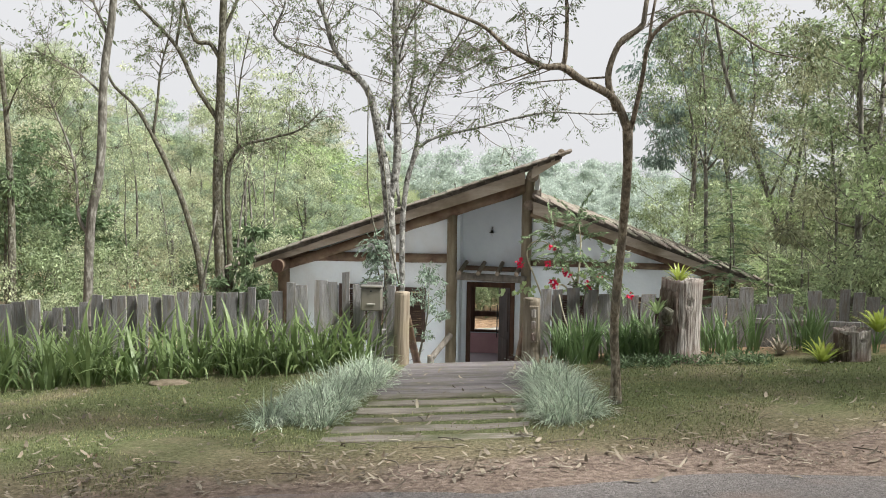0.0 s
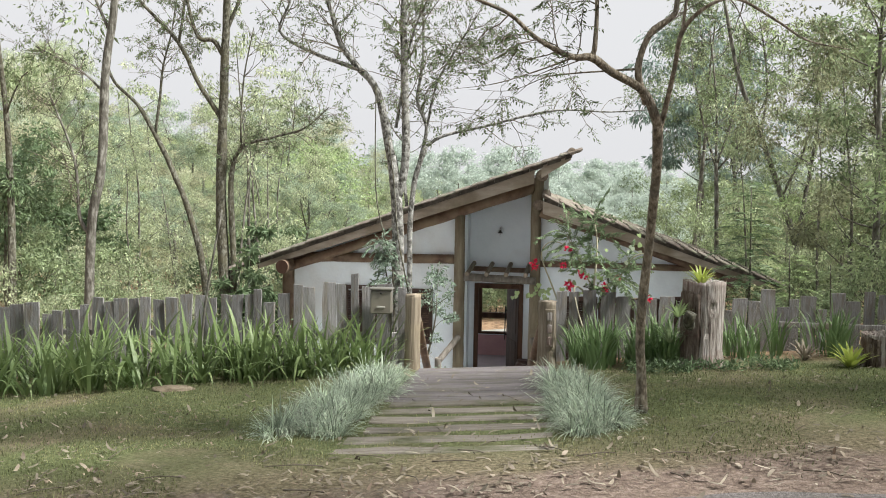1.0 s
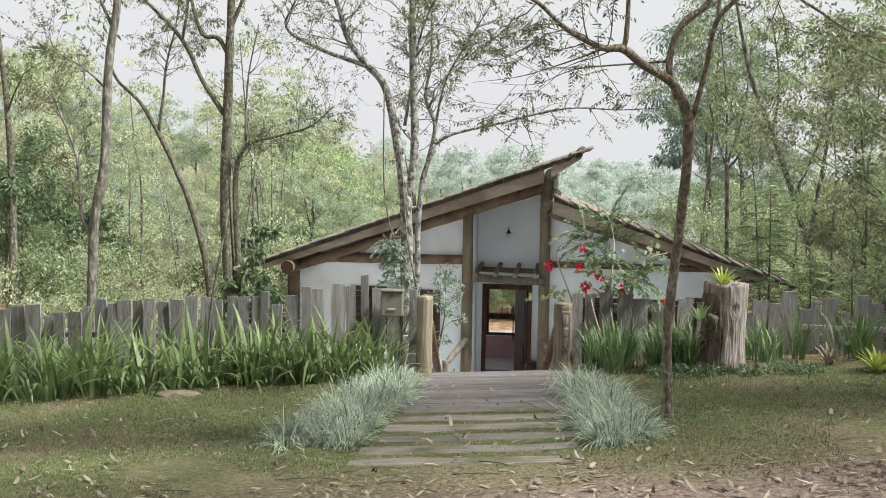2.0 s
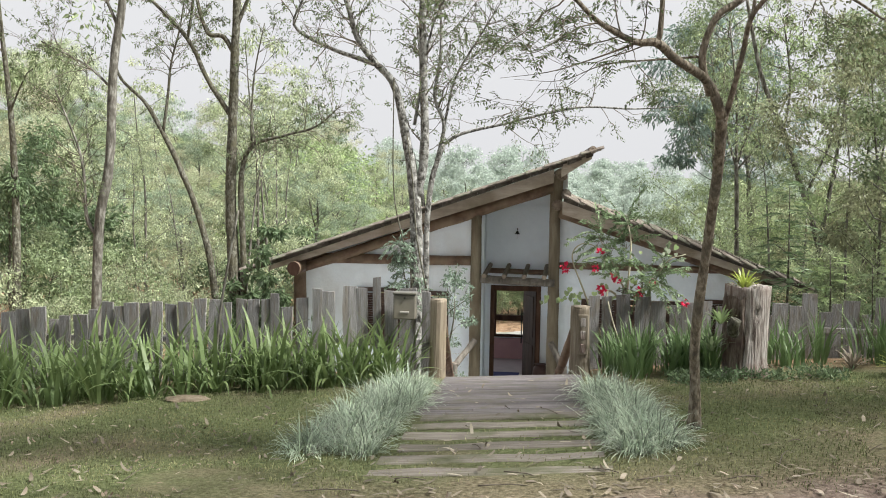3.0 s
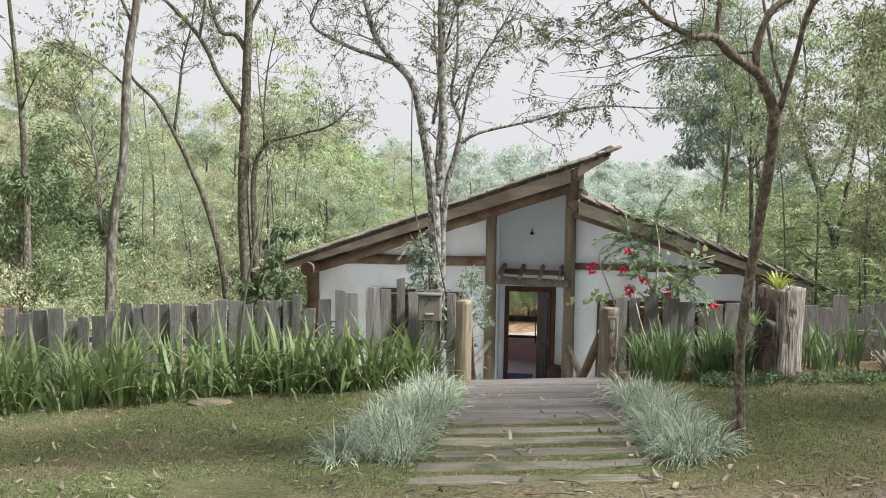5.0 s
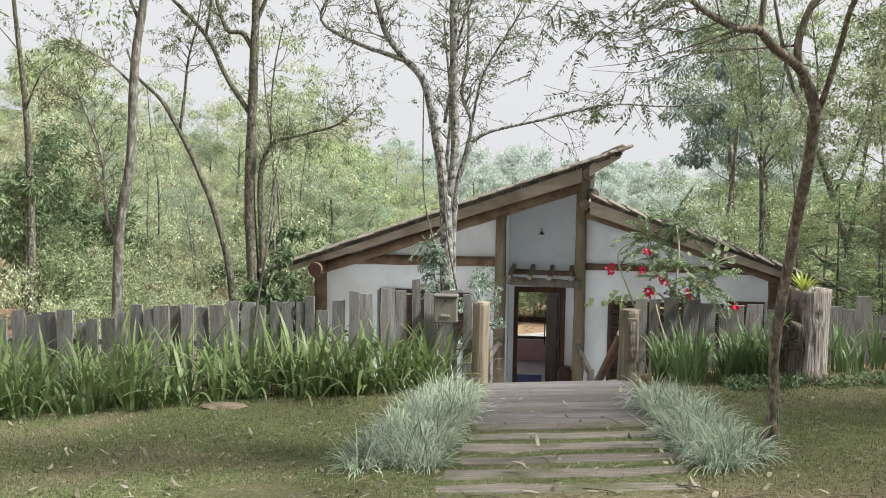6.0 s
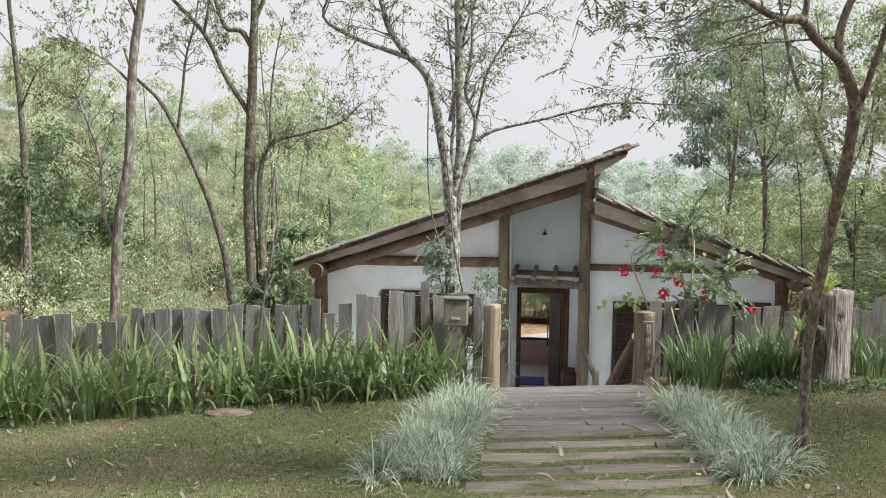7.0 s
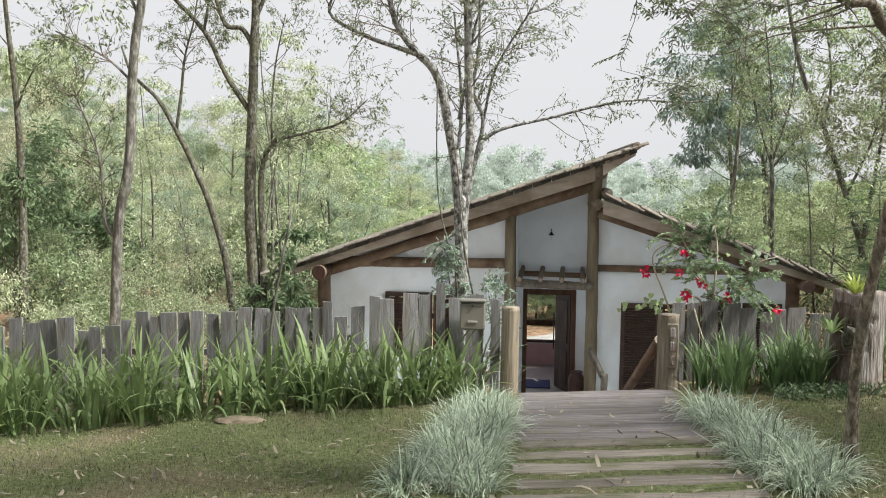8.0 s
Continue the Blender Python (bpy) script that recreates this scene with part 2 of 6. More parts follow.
def ground_material():
    """Worn lawn, leaf-strewn soil by the road and forest floor, told apart by the plan with ragged borders."""
    m = bpy.data.materials.new("lawn_and_soil")
    m.use_nodes = True
    n, l = m.node_tree.nodes, m.node_tree.links
    b = n["Principled BSDF"]
    b.inputs["Roughness"].default_value, b.inputs["Specular IOR Level"].default_value = 0.95, 0.1
    geo = n.new("ShaderNodeNewGeometry")
    xyz = n.new("ShaderNodeSeparateXYZ")
    l.new(geo.outputs["Position"], xyz.inputs[0])

    def noise_tex(scale, detail=6):
        t = n.new("ShaderNodeTexNoise")
        t.inputs["Scale"].default_value, t.inputs["Detail"].default_value = scale, detail
        l.new(geo.outputs["Position"], t.inputs["Vector"])
        return t.outputs["Fac"]

    def ramp(fac, *stops):
        r = n.new("ShaderNodeValToRGB")
        el = r.color_ramp.elements
        while len(el) < len(stops):
            el.new(0.5)
        for e, (p, c) in zip(el, stops):
            e.position, e.color = p, (*c, 1)
        l.new(fac, r.inputs["Fac"])
        return r.outputs["Color"]

    def mix(fac, a, c):
        x = n.new("ShaderNodeMix")
        x.data_type = "RGBA"
        l.new(fac, x.inputs["Factor"])
        l.new(a, x.inputs["A"])
        l.new(c, x.inputs["B"])
        return x.outputs["Result"]

    def math_node(op, a, c):
        x = n.new("ShaderNodeMath")
        x.operation = op
        for i, v in enumerate((a, c)):
            if isinstance(v, (int, float)):
                x.inputs[i].default_value = v
            else:
                l.new(v, x.inputs[i])
        return x.outputs[0]

    def zone(axis, start, end, wobble=1.0, scale=1.6):
        shifted = math_node("ADD", xyz.outputs[axis], math_node("MULTIPLY", math_node("SUBTRACT", noise_tex(scale), 0.5), wobble))
        r = n.new("ShaderNodeMapRange")
        r.inputs["From Min"].default_value, r.inputs["From Max"].default_value = start, end
        l.new(shifted, r.inputs["Value"])
        return r.outputs[0]

    green = ramp(noise_tex(28), (0.3, (0.055, 0.07, 0.029)), (0.5, (0.105, 0.122, 0.054)), (0.72, (0.168, 0.182, 0.09)))
    dry = ramp(noise_tex(35), (0.3, (0.085, 0.072, 0.044)), (0.5, (0.158, 0.134, 0.085)), (0.72, (0.255, 0.22, 0.15)))
    soil = ramp(noise_tex(22), (0.3, (0.105, 0.078, 0.062)), (0.5, (0.18, 0.137, 0.112)), (0.72, (0.28, 0.224, 0.188)))
    patch = n.new("ShaderNodeMapRange")
    patch.inputs["From Min"].default_value, patch.inputs["From Max"].default_value = 0.47, 0.66
    l.new(noise_tex(1.1), patch.inputs["Value"])
    lawn = mix(patch.outputs[0], green, dry)
    slant = math_node("SUBTRACT", xyz.outputs["Y"], math_node("MULTIPLY", xyz.outputs["X"], 0.3))
    edge = math_node("ADD", slant, math_node("MULTIPLY", math_node("SUBTRACT", noise_tex(2.2), 0.5), 1.3))
    e1 = n.new("ShaderNodeMapRange")
    e1.inputs["From Min"].default_value, e1.inputs["From Max"].default_value = 6.0, 6.35
    l.new(edge, e1.inputs["Value"])
    e2 = n.new("ShaderNodeMapRange")
    e2.inputs["From Min"].default_value, e2.inputs["From Max"].default_value = 6.4, 7.4
    l.new(edge, e2.inputs["Value"])
    near = mix(e1.outputs[0], soil, mix(e2.outputs[0], dry, lawn))
    floor = ramp(noise_tex(9), (0.3, (0.1, 0.065, 0.04)), (0.5, (0.24, 0.16, 0.1)), (0.72, (0.36, 0.25, 0.16)))
    under = ramp(noise_tex(3), (0.3, (0.05, 0.065, 0.03)), (0.5, (0.1, 0.12, 0.055)), (0.72, (0.16, 0.18, 0.085)))
    # unseen pale ground before the house, added to bounce light onto its front
    bounce_sand = ramp(noise_tex(14), (0.3, (0.36, 0.355, 0.345)), (0.5, (0.46, 0.455, 0.445)), (0.72, (0.55, 0.545, 0.535)))
    ax = math_node("ABSOLUTE", math_node("ADD", xyz.outputs["X"], 1.0), 0.0)
    bounce_yard = n.new("ShaderNodeMapRange")
    bounce_yard.inputs["From Min"].default_value, bounce_yard.inputs["From Max"].default_value = 5.6, 4.6
    l.new(ax, bounce_yard.inputs["Value"])
    behind = mix(math_node("MULTIPLY", bounce_yard.outputs[0], zone("Y", 12.0, 12.6, 0.5)), floor, bounce_sand)
    behind = mix(zone("Y", 20.0, 20.4, 0.3), behind, floor)
    colour = mix(zone("Y", 33, 44, 6, 0.3), mix(zone("Y", 10.6, 11.6, 0.8), near, behind), under)
    l.new(colour, b.inputs["Base Color"])
    bp = n.new("ShaderNodeBump")
    bp.inputs["Strength"].default_value, bp.inputs["Distance"].default_value = 0.8, 0.03
    l.new(noise_tex(45, 8), bp.inputs["Height"])
    l.new(bp.outputs[0], b.inputs["Normal"])
    return m


M["ground"] = ground_material()
M["road"] = material("road_gravel", [(0.3, (0.09, 0.08, 0.076)), (0.5, (0.16, 0.145, 0.138)), (0.7, (0.26, 0.238, 0.228))], 42, rough=0.95, bump=1.0,
                     bump_scale=90, stain=(0.23, 0.175, 0.15), stain_scale=1.1)


# ---- building helpers ----
rng = np.random.default_rng(7)


def part(name, bm, mat, parent=None, label=""):
    """Links a bmesh as one mesh object, under a thing or part if given."""
    me = bpy.data.meshes.new(name)
    bm.to_mesh(me)
    bm.free()
    for mm in (mat if isinstance(mat, (list, tuple)) else [mat]):
        me.materials.append(mm)
    ob = new(name, me)
    if parent:
        ob.parent = parent
    return tagged(ob, label)


def soup(name, verts, faces, mat, parent=None, label="", smooth=False):
    """One mesh object from arrays of vertices and equal-sided faces."""
    me = bpy.data.meshes.new(name)
    verts, faces = np.asarray(verts, np.float32), np.asarray(faces, np.int32)
    me.vertices.add(len(verts))
    me.vertices.foreach_set("co", verts.ravel())
    k = faces.shape[1]
    me.loops.add(faces.size)
    me.loops.foreach_set("vertex_index", faces.ravel())
    me.polygons.add(len(faces))
    me.polygons.foreach_set("loop_start", np.arange(0, faces.size, k, dtype=np.int32))
    me.polygons.foreach_set("use_smooth", np.full(len(faces), smooth))
    me.update(calc_edges=True)
    me.materials.append(mat)
    ob = new(name, me)
    if parent:
        ob.parent = parent
    return tagged(ob, label)


def thing(name, label, category, at=(0, 0, 0), group="", kind=""):
    ob = new(name)
    ob.empty_display_size = 0.1
    ob.location = at
    return tagged(ob, label, category, group, kind)


def box(bm, x0, x1, y0, y1, z0, z1, bevel=0.0, mi=0):
    r = bmesh.ops.create_cube(bm, size=1.0)
    bmesh.ops.scale(bm, vec=(x1 - x0, y1 - y0, z1 - z0), verts=r["verts"])
    bmesh.ops.translate(bm, vec=((x0 + x1) / 2, (y0 + y1) / 2, (z0 + z1) / 2), verts=r["verts"])
    if bevel:
        edges = list({e for v in r["verts"] for e in v.link_edges})
        bmesh.ops.bevel(bm, geom=edges, offset=bevel, segments=1, affect="EDGES")


def beam_box(bm, a, c, width, height, bevel=0.006):
    """A squared beam from a to c."""
    a, c = Vector(a), Vector(c)
    d = c - a
    r = bmesh.ops.create_cube(bm, size=1.0)
    bmesh.ops.scale(bm, vec=(width, d.length, height), verts=r["verts"])
    q = d.to_track_quat("Y", "Z").to_matrix().to_4x4()
    edges = list({e for v in r["verts"] for e in v.link_edges})
    bmesh.ops.transform(bm, matrix=Matrix.Translation((a + c) / 2) @ q, verts=r["verts"])
    if bevel:
        bmesh.ops.bevel(bm, geom=edges, offset=bevel, segments=1, affect="EDGES")


def smooth_line(points, steps=5):
    """Catmull-Rom through (x, y, z, r) control points."""
    p = np.asarray(points, float)
    if len(p) < 3:
        t = np.linspace(0, 1, steps + 1)[:, None]
        return p[0] * (1 - t) + p[1] * t
    e = np.vstack([2 * p[0] - p[1], p, 2 * p[-1] - p[-2]])
    out = []
    for i in range(1, len(e) - 2):
        for t in np.arange(steps) / steps:
            out.append(0.5 * (2 * e[i] + (e[i + 1] - e[i - 1]) * t + (2 * e[i - 1] - 5 * e[i] + 4 * e[i + 1] - e[i + 2]) * t * t
                              + (3 * e[i] - e[i - 1] - 3 * e[i + 1] + e[i + 2]) * t ** 3))
    out.append(e[-2])
    return np.array(out)


def tube(bm, points, seg=8, steps=4, wobble=0.0, caps=True, cap_mat=0):
    """A tapered, slightly uneven tube along (x, y, z, r) points."""
    line = smooth_line(points, steps)
    rings, up = [], Vector((0.31, 0.17, 0.93))
    for i, (x, y, z, r) in enumerate(line):
        a, c = line[max(i - 1, 0)], line[min(i + 1, len(line) - 1)]
        d = Vector((c - a)[:3]).normalized()
        side = d.cross(up)
        if side.length < 0.05:
            side = d.cross(Vector((1, 0, 0)))
        side.normalize()
        other = d.cross(side)
        ring = []
        for k in range(seg):
            ang = 2 * math.pi * k / seg
            rr = max(r, 0.001) * (1 + wobble * noise.noise(Vector((x * 3 + math.cos(ang), y * 3 + math.sin(ang), z * 3))))
            ring.append(bm.verts.new(Vector((x, y, z)) + side * (math.cos(ang) * rr) + other * (math.sin(ang) * rr)))
        rings.append(ring)
    for r0, r1 in zip(rings, rings[1:]):
        for k in range(seg):
            f = bm.faces.new((r0[k], r0[(k + 1) % seg], r1[(k + 1) % seg], r1[k]))
            f.smooth = True
    if caps:
        for ring in (rings[0][::-1], rings[-1]):
            f = bm.faces.new(ring)
            f.material_index = cap_mat
    bm.normal_update()


def log(name, a, c, r0, r1, mat, parent=None, label="", bend=0.0, end="end_grain"):
    """A round log with knotty unevenness and pale sawn ends."""
    a, c = np.array(a, float), np.array(c, float)
    mid = (a + c) / 2 + np.array([0, 0, bend])
    bm = bmesh.new()
    tube(bm, [(*a, r0), (*(a * 0.75 + c * 0.25 + (mid - (a + c) / 2) * 0.7), r0 * 0.75 + r1 * 0.25), (*mid, (r0 + r1) / 2),
              (*(a * 0.25 + c * 0.75 + (mid - (a + c) / 2) * 0.7), r0 * 0.25 + r1 * 0.75), (*c, r1)], 14, 4, 0.12, True, 1)
    return part(name, bm, [mat, M[end]], parent, label)


def leaf_soup(base, axis, length, width, normal=None, fold=0.15):
    """Folded leaf blades: four vertices and two triangles each."""
    base, axis = np.asarray(base, float), np.asarray(axis, float)
    axis = axis / np.maximum(np.linalg.norm(axis, axis=1, keepdims=True), 1e-6)
    if normal is None:
        normal = rng.normal(size=base.shape) * 0.6 + np.array([0, 0, 1.0])
    side = np.cross(axis, normal)
    side /= np.maximum(np.linalg.norm(side, axis=1, keepdims=True), 1e-6)
    up = np.cross(side, axis)
    length, width = np.broadcast_to(length, len(base))[:, None], np.broadcast_to(width, len(base))[:, None]
    mid = base + axis * length * 0.42 
    v = np.stack([base, mid + side * width / 2 + up * width * fold, base + axis * length - up * length * 0.08, mid - side * width / 2 + up * width * fold], 1)
    i = np.arange(len(base))[:, None] * 4
    f = np.concatenate([i + [0, 1, 2], i + [0, 2, 3]])
    return v.reshape(-1, 3), f


def small_leaves(base, axis, length, width, normal):
    """Single-triangle leaves for crowns far off."""
    axis = axis / np.maximum(np.linalg.norm(axis, axis=1, keepdims=True), 1e-6)
    side = np.cross(axis, normal)
    side /= np.maximum(np.linalg.norm(side, axis=1, keepdims=True), 1e-6)
    v = np.stack([base + side * width[:, None] / 2, base + axis * length[:, None], base - side * width[:, None] / 2], 1)
    return v.reshape(-1, 3), np.arange(len(base) * 3).reshape(-1, 3)


def join_soups(soups):
    vs, fs, n = [], [], 0
    for v, f in soups:
        vs.append(v)
        fs.append(np.asarray(f) + n)
        n += len(v)
    return np.vstack(vs), np.vstack(fs)


def blades(base, heading, length, width, lean, arch, seg=4):
    """Arching strap leaves as strips of triangles: base points, headings, lengths, widths, first lean and arch in radians."""
    n = len(base)
    out_v = np.zeros((n, seg * 2 + 1, 3))
    h = np.stack([np.cos(heading), np.sin(heading), np.zeros(n)], 1)
    s = np.stack([-np.sin(heading), np.cos(heading), np.zeros(n)], 1)
    p = np.array(base, float)
    for k in range(seg + 1):
        t = k / seg
        w = width * (0.75 + 0.6 * t) * (1 - t ** 3) if k < seg else width * 0
        if k < seg:
            out_v[:, 2 * k] = p - s * w[:, None] / 2
            out_v[:, 2 * k + 1] = p + s * w[:, None] / 2
        else:
            out_v[:, 2 * k] = p
        ang = lean + arch * t ** 1.4
        p = p + (h * np.sin(ang)[:, None] + np.array([0, 0, 1.0]) * np.cos(ang)[:, None]) * (length / seg)[:, None]
    one = []
    for k in range(seg - 1):
        one += [(2 * k, 2 * k + 1, 2 * k + 3), (2 * k, 2 * k + 3, 2 * k + 2)]
    one.append((2 * seg - 2, 2 * seg - 1, 2 * seg))
    f = (np.arange(n)[:, None, None] * (seg * 2 + 1) + np.array(one)[None]).reshape(-1, 3)
    return out_v.reshape(-1, 3), f


def smoothstep(v, a, c):
    t = np.clip((v - a) / (c - a), 0, 1)
    return t * t * (3 - 2 * t)


def ground_z(x, y):
    """Height of the ground: a lawn that falls gently from the road, a bank down to the house, and a wooded hill beyond."""
    x, y = np.asarray(x, float), np.asarray(y, float)
    lawn = 0.43 + 0.9 * np.tanh((x + 1.68) * 0.068 / 0.9) - 0.07 * (np.clip(y, 4.5, 11.6) - 7.44)
    low = -2.05 + 0.0 * x
    cut = np.exp(-((x + 1.1) / 0.85) ** 4)
    z = lawn + (low - lawn) * smoothstep(y, 11.5 - 0.75 * cut, 16.2 - 1.9 * cut)
    z = z + 9.0 * np.exp(-((x + 45) / 28) ** 2 - ((y - 80) / 35) ** 2) + 2.0 * smoothstep(x, 6, 30) * smoothstep(y, 16, 30)
    return z + 1.5 * smoothstep(y, 110, 300) + 0.009 * np.sin(x * 1.7 + 0.6 * y) * np.cos(y * 1.3 - 0.4 * x)


def gz(x, y):
    return float(ground_z(x, y))


# ---- ground, road ----
def sheet(name, xs, ys, lift, mat, keep=None):
    gx, gy = np.meshgrid(xs, ys)
    v = np.stack([gx, gy, ground_z(gx, gy) + lift], -1).reshape(-1, 3)
    w = len(xs)
    i = (np.arange(len(ys) - 1)[:, None] * w + np.arange(w - 1)[None]).ravel()
    f = np.stack([i, i + 1, i + w + 1, i + w], 1)
    if keep is not None:
        c = v[f].mean(1)
        f = f[keep(c[:, 0], c[:, 1])]
    return soup(name, v, f, mat, smooth=True)


far_out = 16 * 1.22 ** np.arange(1, 21)
xs = np.concatenate([-far_out[::-1], np.arange(-16, 16.01, 0.2), far_out])
ys = np.concatenate([-5 - (far_out[::-1] - 16), np.arange(-5, 36.01, 0.2), 36 + (far_out - 16)])
tagged(sheet("ground", xs, ys, 0.0, M["ground"]), "worn lawn with bare soil sloping down to woodland floor", "ground", kind="structure")
road_xs = np.arange(-40, 40.01, 0.25)
road_v, road_f = [], []
for i, rx in enumerate(road_xs):
    edge = 5.68 + 0.1 * max(-8, min(8, rx)) + 0.22 * noise.noise(Vector((rx * 0.9, 0, 0))) + 0.06 * noise.noise(Vector((rx * 5, 3, 0)))
    for j in range(9):
        ry = edge - 6.0 * j / 8
        road_v.append((rx, ry, gz(rx, ry) + (0.004 if j else -0.01) + 0.02 * min(j, 2)))
        if i and j:
            q = i * 9 + j
            road_f.append((q - 10, q - 1, q, q - 9))
tagged(soup("road", road_v, road_f, M["road"], smooth=True), "grey gravelly road with reddish dusty edge", "road", kind="structure")


# ---- house ----
FLOOR = -1.9
WY, RY = 19.4, 20.3   # front wall, back of the porch recess
house = thing("house", "white plastered house with log frame and pitched tiled roof", "house", (0, 0, 0))


def roof_left(x):
    return 2.69 + 0.3575 * (x + 0.02)


def roof_right(x):
    return 1.92 - 0.348 * (x + 0.44)


def wall_panel(name, outline, y0, y1, mat, holes=()):
    """A wall slab between y0 and y1 over an outline of (x, z), with rectangular openings (x0, x1, z0, z1) right through it."""
    cuts = sorted({p[0] for p in outline} | {v for h in holes for v in h[:2]})
    bm = bmesh.new()

    def top(x, side):
        for (ax, az), (bx, bz) in zip(outline, outline[1:]):
            if ax <= x <= bx and ((x > ax or side > 0) and (x < bx or side < 0)) and bx > ax:
                return az + (bz - az) * (x - ax) / (bx - ax)
        return outline[-1][1]

    for x0, x1 in zip(cuts, cuts[1:]):
        spans = [(FLOOR - 0.3, None)]
        for h in holes:
            if h[0] <= x0 and x1 <= h[1]:
                spans = [(FLOOR - 0.3, h[2]), (h[3], None)]
        for lo, hi in spans:
            if hi is not None and hi <= lo + 0.001:
                continue
            za, zb = (top(x0, 1), top(x1, -1)) if hi is None else (hi, hi)
            v = [bm.verts.new(p) for p in ((x0, y0, lo), (x1, y0, lo), (x1, y0, zb), (x0, y0, za), (x0, y1, lo), (x1, y1, lo), (x1, y1, zb), (x0, y1, za))]
            for q in ((0, 1, 2, 3), (5, 4, 7, 6), (4, 0, 3, 7), (1, 5, 6, 2), (3, 2, 6, 7), (4, 5, 1, 0)):
                bm.faces.new([v[k] for k in q])
    bmesh.ops.remove_doubles(bm, verts=bm.verts, dist=0.0005)
    bm.normal_update()
    return part(name, bm, mat, house)


GAP = 0.22
BACK = 23.6
WIN_L = (-4.25, -2.5, -1.0, 0.06)
WIN_R = (0.62, 1.98, -1.9, 0.0)
wall_panel("wall", [(-5.3, roof_left(-5.3) - GAP), (-1.93, roof_left(-1.93) - GAP)], WY, WY + 0.2, M["plaster"], [WIN_L])
wall_panel("wall", [(-0.56, roof_right(-0.56) - GAP), (2.85, roof_right(2.85) - GAP)], WY, WY + 0.2, M["plaster"], [WIN_R])
wall_panel("wall", [(-1.93, roof_left(-1.93) - GAP), (-0.5, roof_left(-0.5) - GAP)], RY, RY + 0.18, M["plaster"], [(-1.77, -0.8, FLOOR, 0.1)])
for wx in (-1.93, -0.56):
    bm = bmesh.new()
    box(bm, wx - 0.06, wx + 0.06, WY + 0.203, RY - 0.003, FLOOR - 0.3, roof_left(wx) - GAP if wx < -1 else 1.7)
    part("wall", bm, M["plaster"], house)
# side walls with unseen openings, added to let light into the hall
for wx in (-5.3, 2.65):
    top = (roof_left(wx) if wx < 0 else roof_right(wx)) - GAP - 0.02
    for y0, y1, z0, z1 in ((WY + 0.203, 20.6, FLOOR - 0.3, top), (23.2, BACK, FLOOR - 0.3, top), (20.6, 23.2, FLOOR - 0.3, -1.05), (20.6, 23.2, 0.3, top)):
        bm = bmesh.new()
        box(bm, wx, wx + 0.2, y0, y1, z0, z1)
        part("wall", bm, M["plaster"], house)
# upright wall between the two roof slopes
bm = bmesh.new()
box(bm, -0.44, -0.36, 19.45, BACK, roof_right(-0.4) - 0.1, roof_left(-0.44) - 0.115)
part("wall", bm, M["plaster"], house)
# far wall of the hall: one seen glazed opening, wide ones added for light
wall_panel("wall", [(-5.09, roof_left(-5.09) - 0.3), (-0.56, roof_left(-0.56) - 0.3)], 23.4, 23.55, M["plaster"], [(-4.6, -2.15, FLOOR, 0.7), (-1.9, -0.9, -1.41, -0.22)])
wall_panel("wall", [(-0.56, roof_right(-0.5) - 0.3), (2.64, roof_right(2.64) - 0.3)], 23.4, 23.55, M["plaster"], [(-0.4, 2.2, FLOOR, 0.5)])
bm = bmesh.new()
box(bm, -2.1, -0.7, 23.37, 23.398, FLOOR, -1.43, 0.004)
part("dado_panel", bm, M["red_wall"], house, "dull red panel below the hall window")
# white ceiling under the roof, unseen, added to brighten the hall
for x0, x1, fn in ((-5.09, -0.56, roof_left), (-0.5, 2.64, roof_right)):
    bm = bmesh.new()
    v = [bm.verts.new((x, y, fn(x) - 0.3 + dz)) for dz in (0, 0.03) for x, y in ((x0, RY + 0.19), (x1, RY + 0.19), (x1, 23.39), (x0, 23.39))]
    for q in ((3, 2, 1, 0), (4, 5, 6, 7), (0, 1, 5, 4), (1, 2, 6, 5), (2, 3, 7, 6), (3, 0, 4, 7)):
        bm.faces.new([v[k] for k in q])
    tagged(part("ceiling", bm, M["plaster"]), "unseen white sloping ceiling added to brighten the hall", "ceiling", kind="structure")
bm = bmesh.new()
box(bm, -5.4, 2.95, WY - 0.1, BACK, FLOOR - 0.35, FLOOR)
part("floor_slab", bm, M["red_floor"], house, "worn dull reddish polished floor")

bm = bmesh.new()
box(bm, -5.6, 3.0, BACK + 0.003, 29.0, FLOOR - 0.35, FLOOR - 0.06, 0.01)
tagged(part("terrace", bm, M["terrace_stone"]), "grey worn stone terrace behind the house", "terrace", kind="structure")

# roof decks, bargeboards and tiles
DECKS = ((-6.25, 0.03, roof_left, 19.0, 18.25), (3.82, -0.44, roof_right, 18.9, 18.6))


def edge_y(deck, x):
    ex, rx, fn, ey, ry = deck
    return ey + (ry - ey) * (x - ex) / (rx - ex)


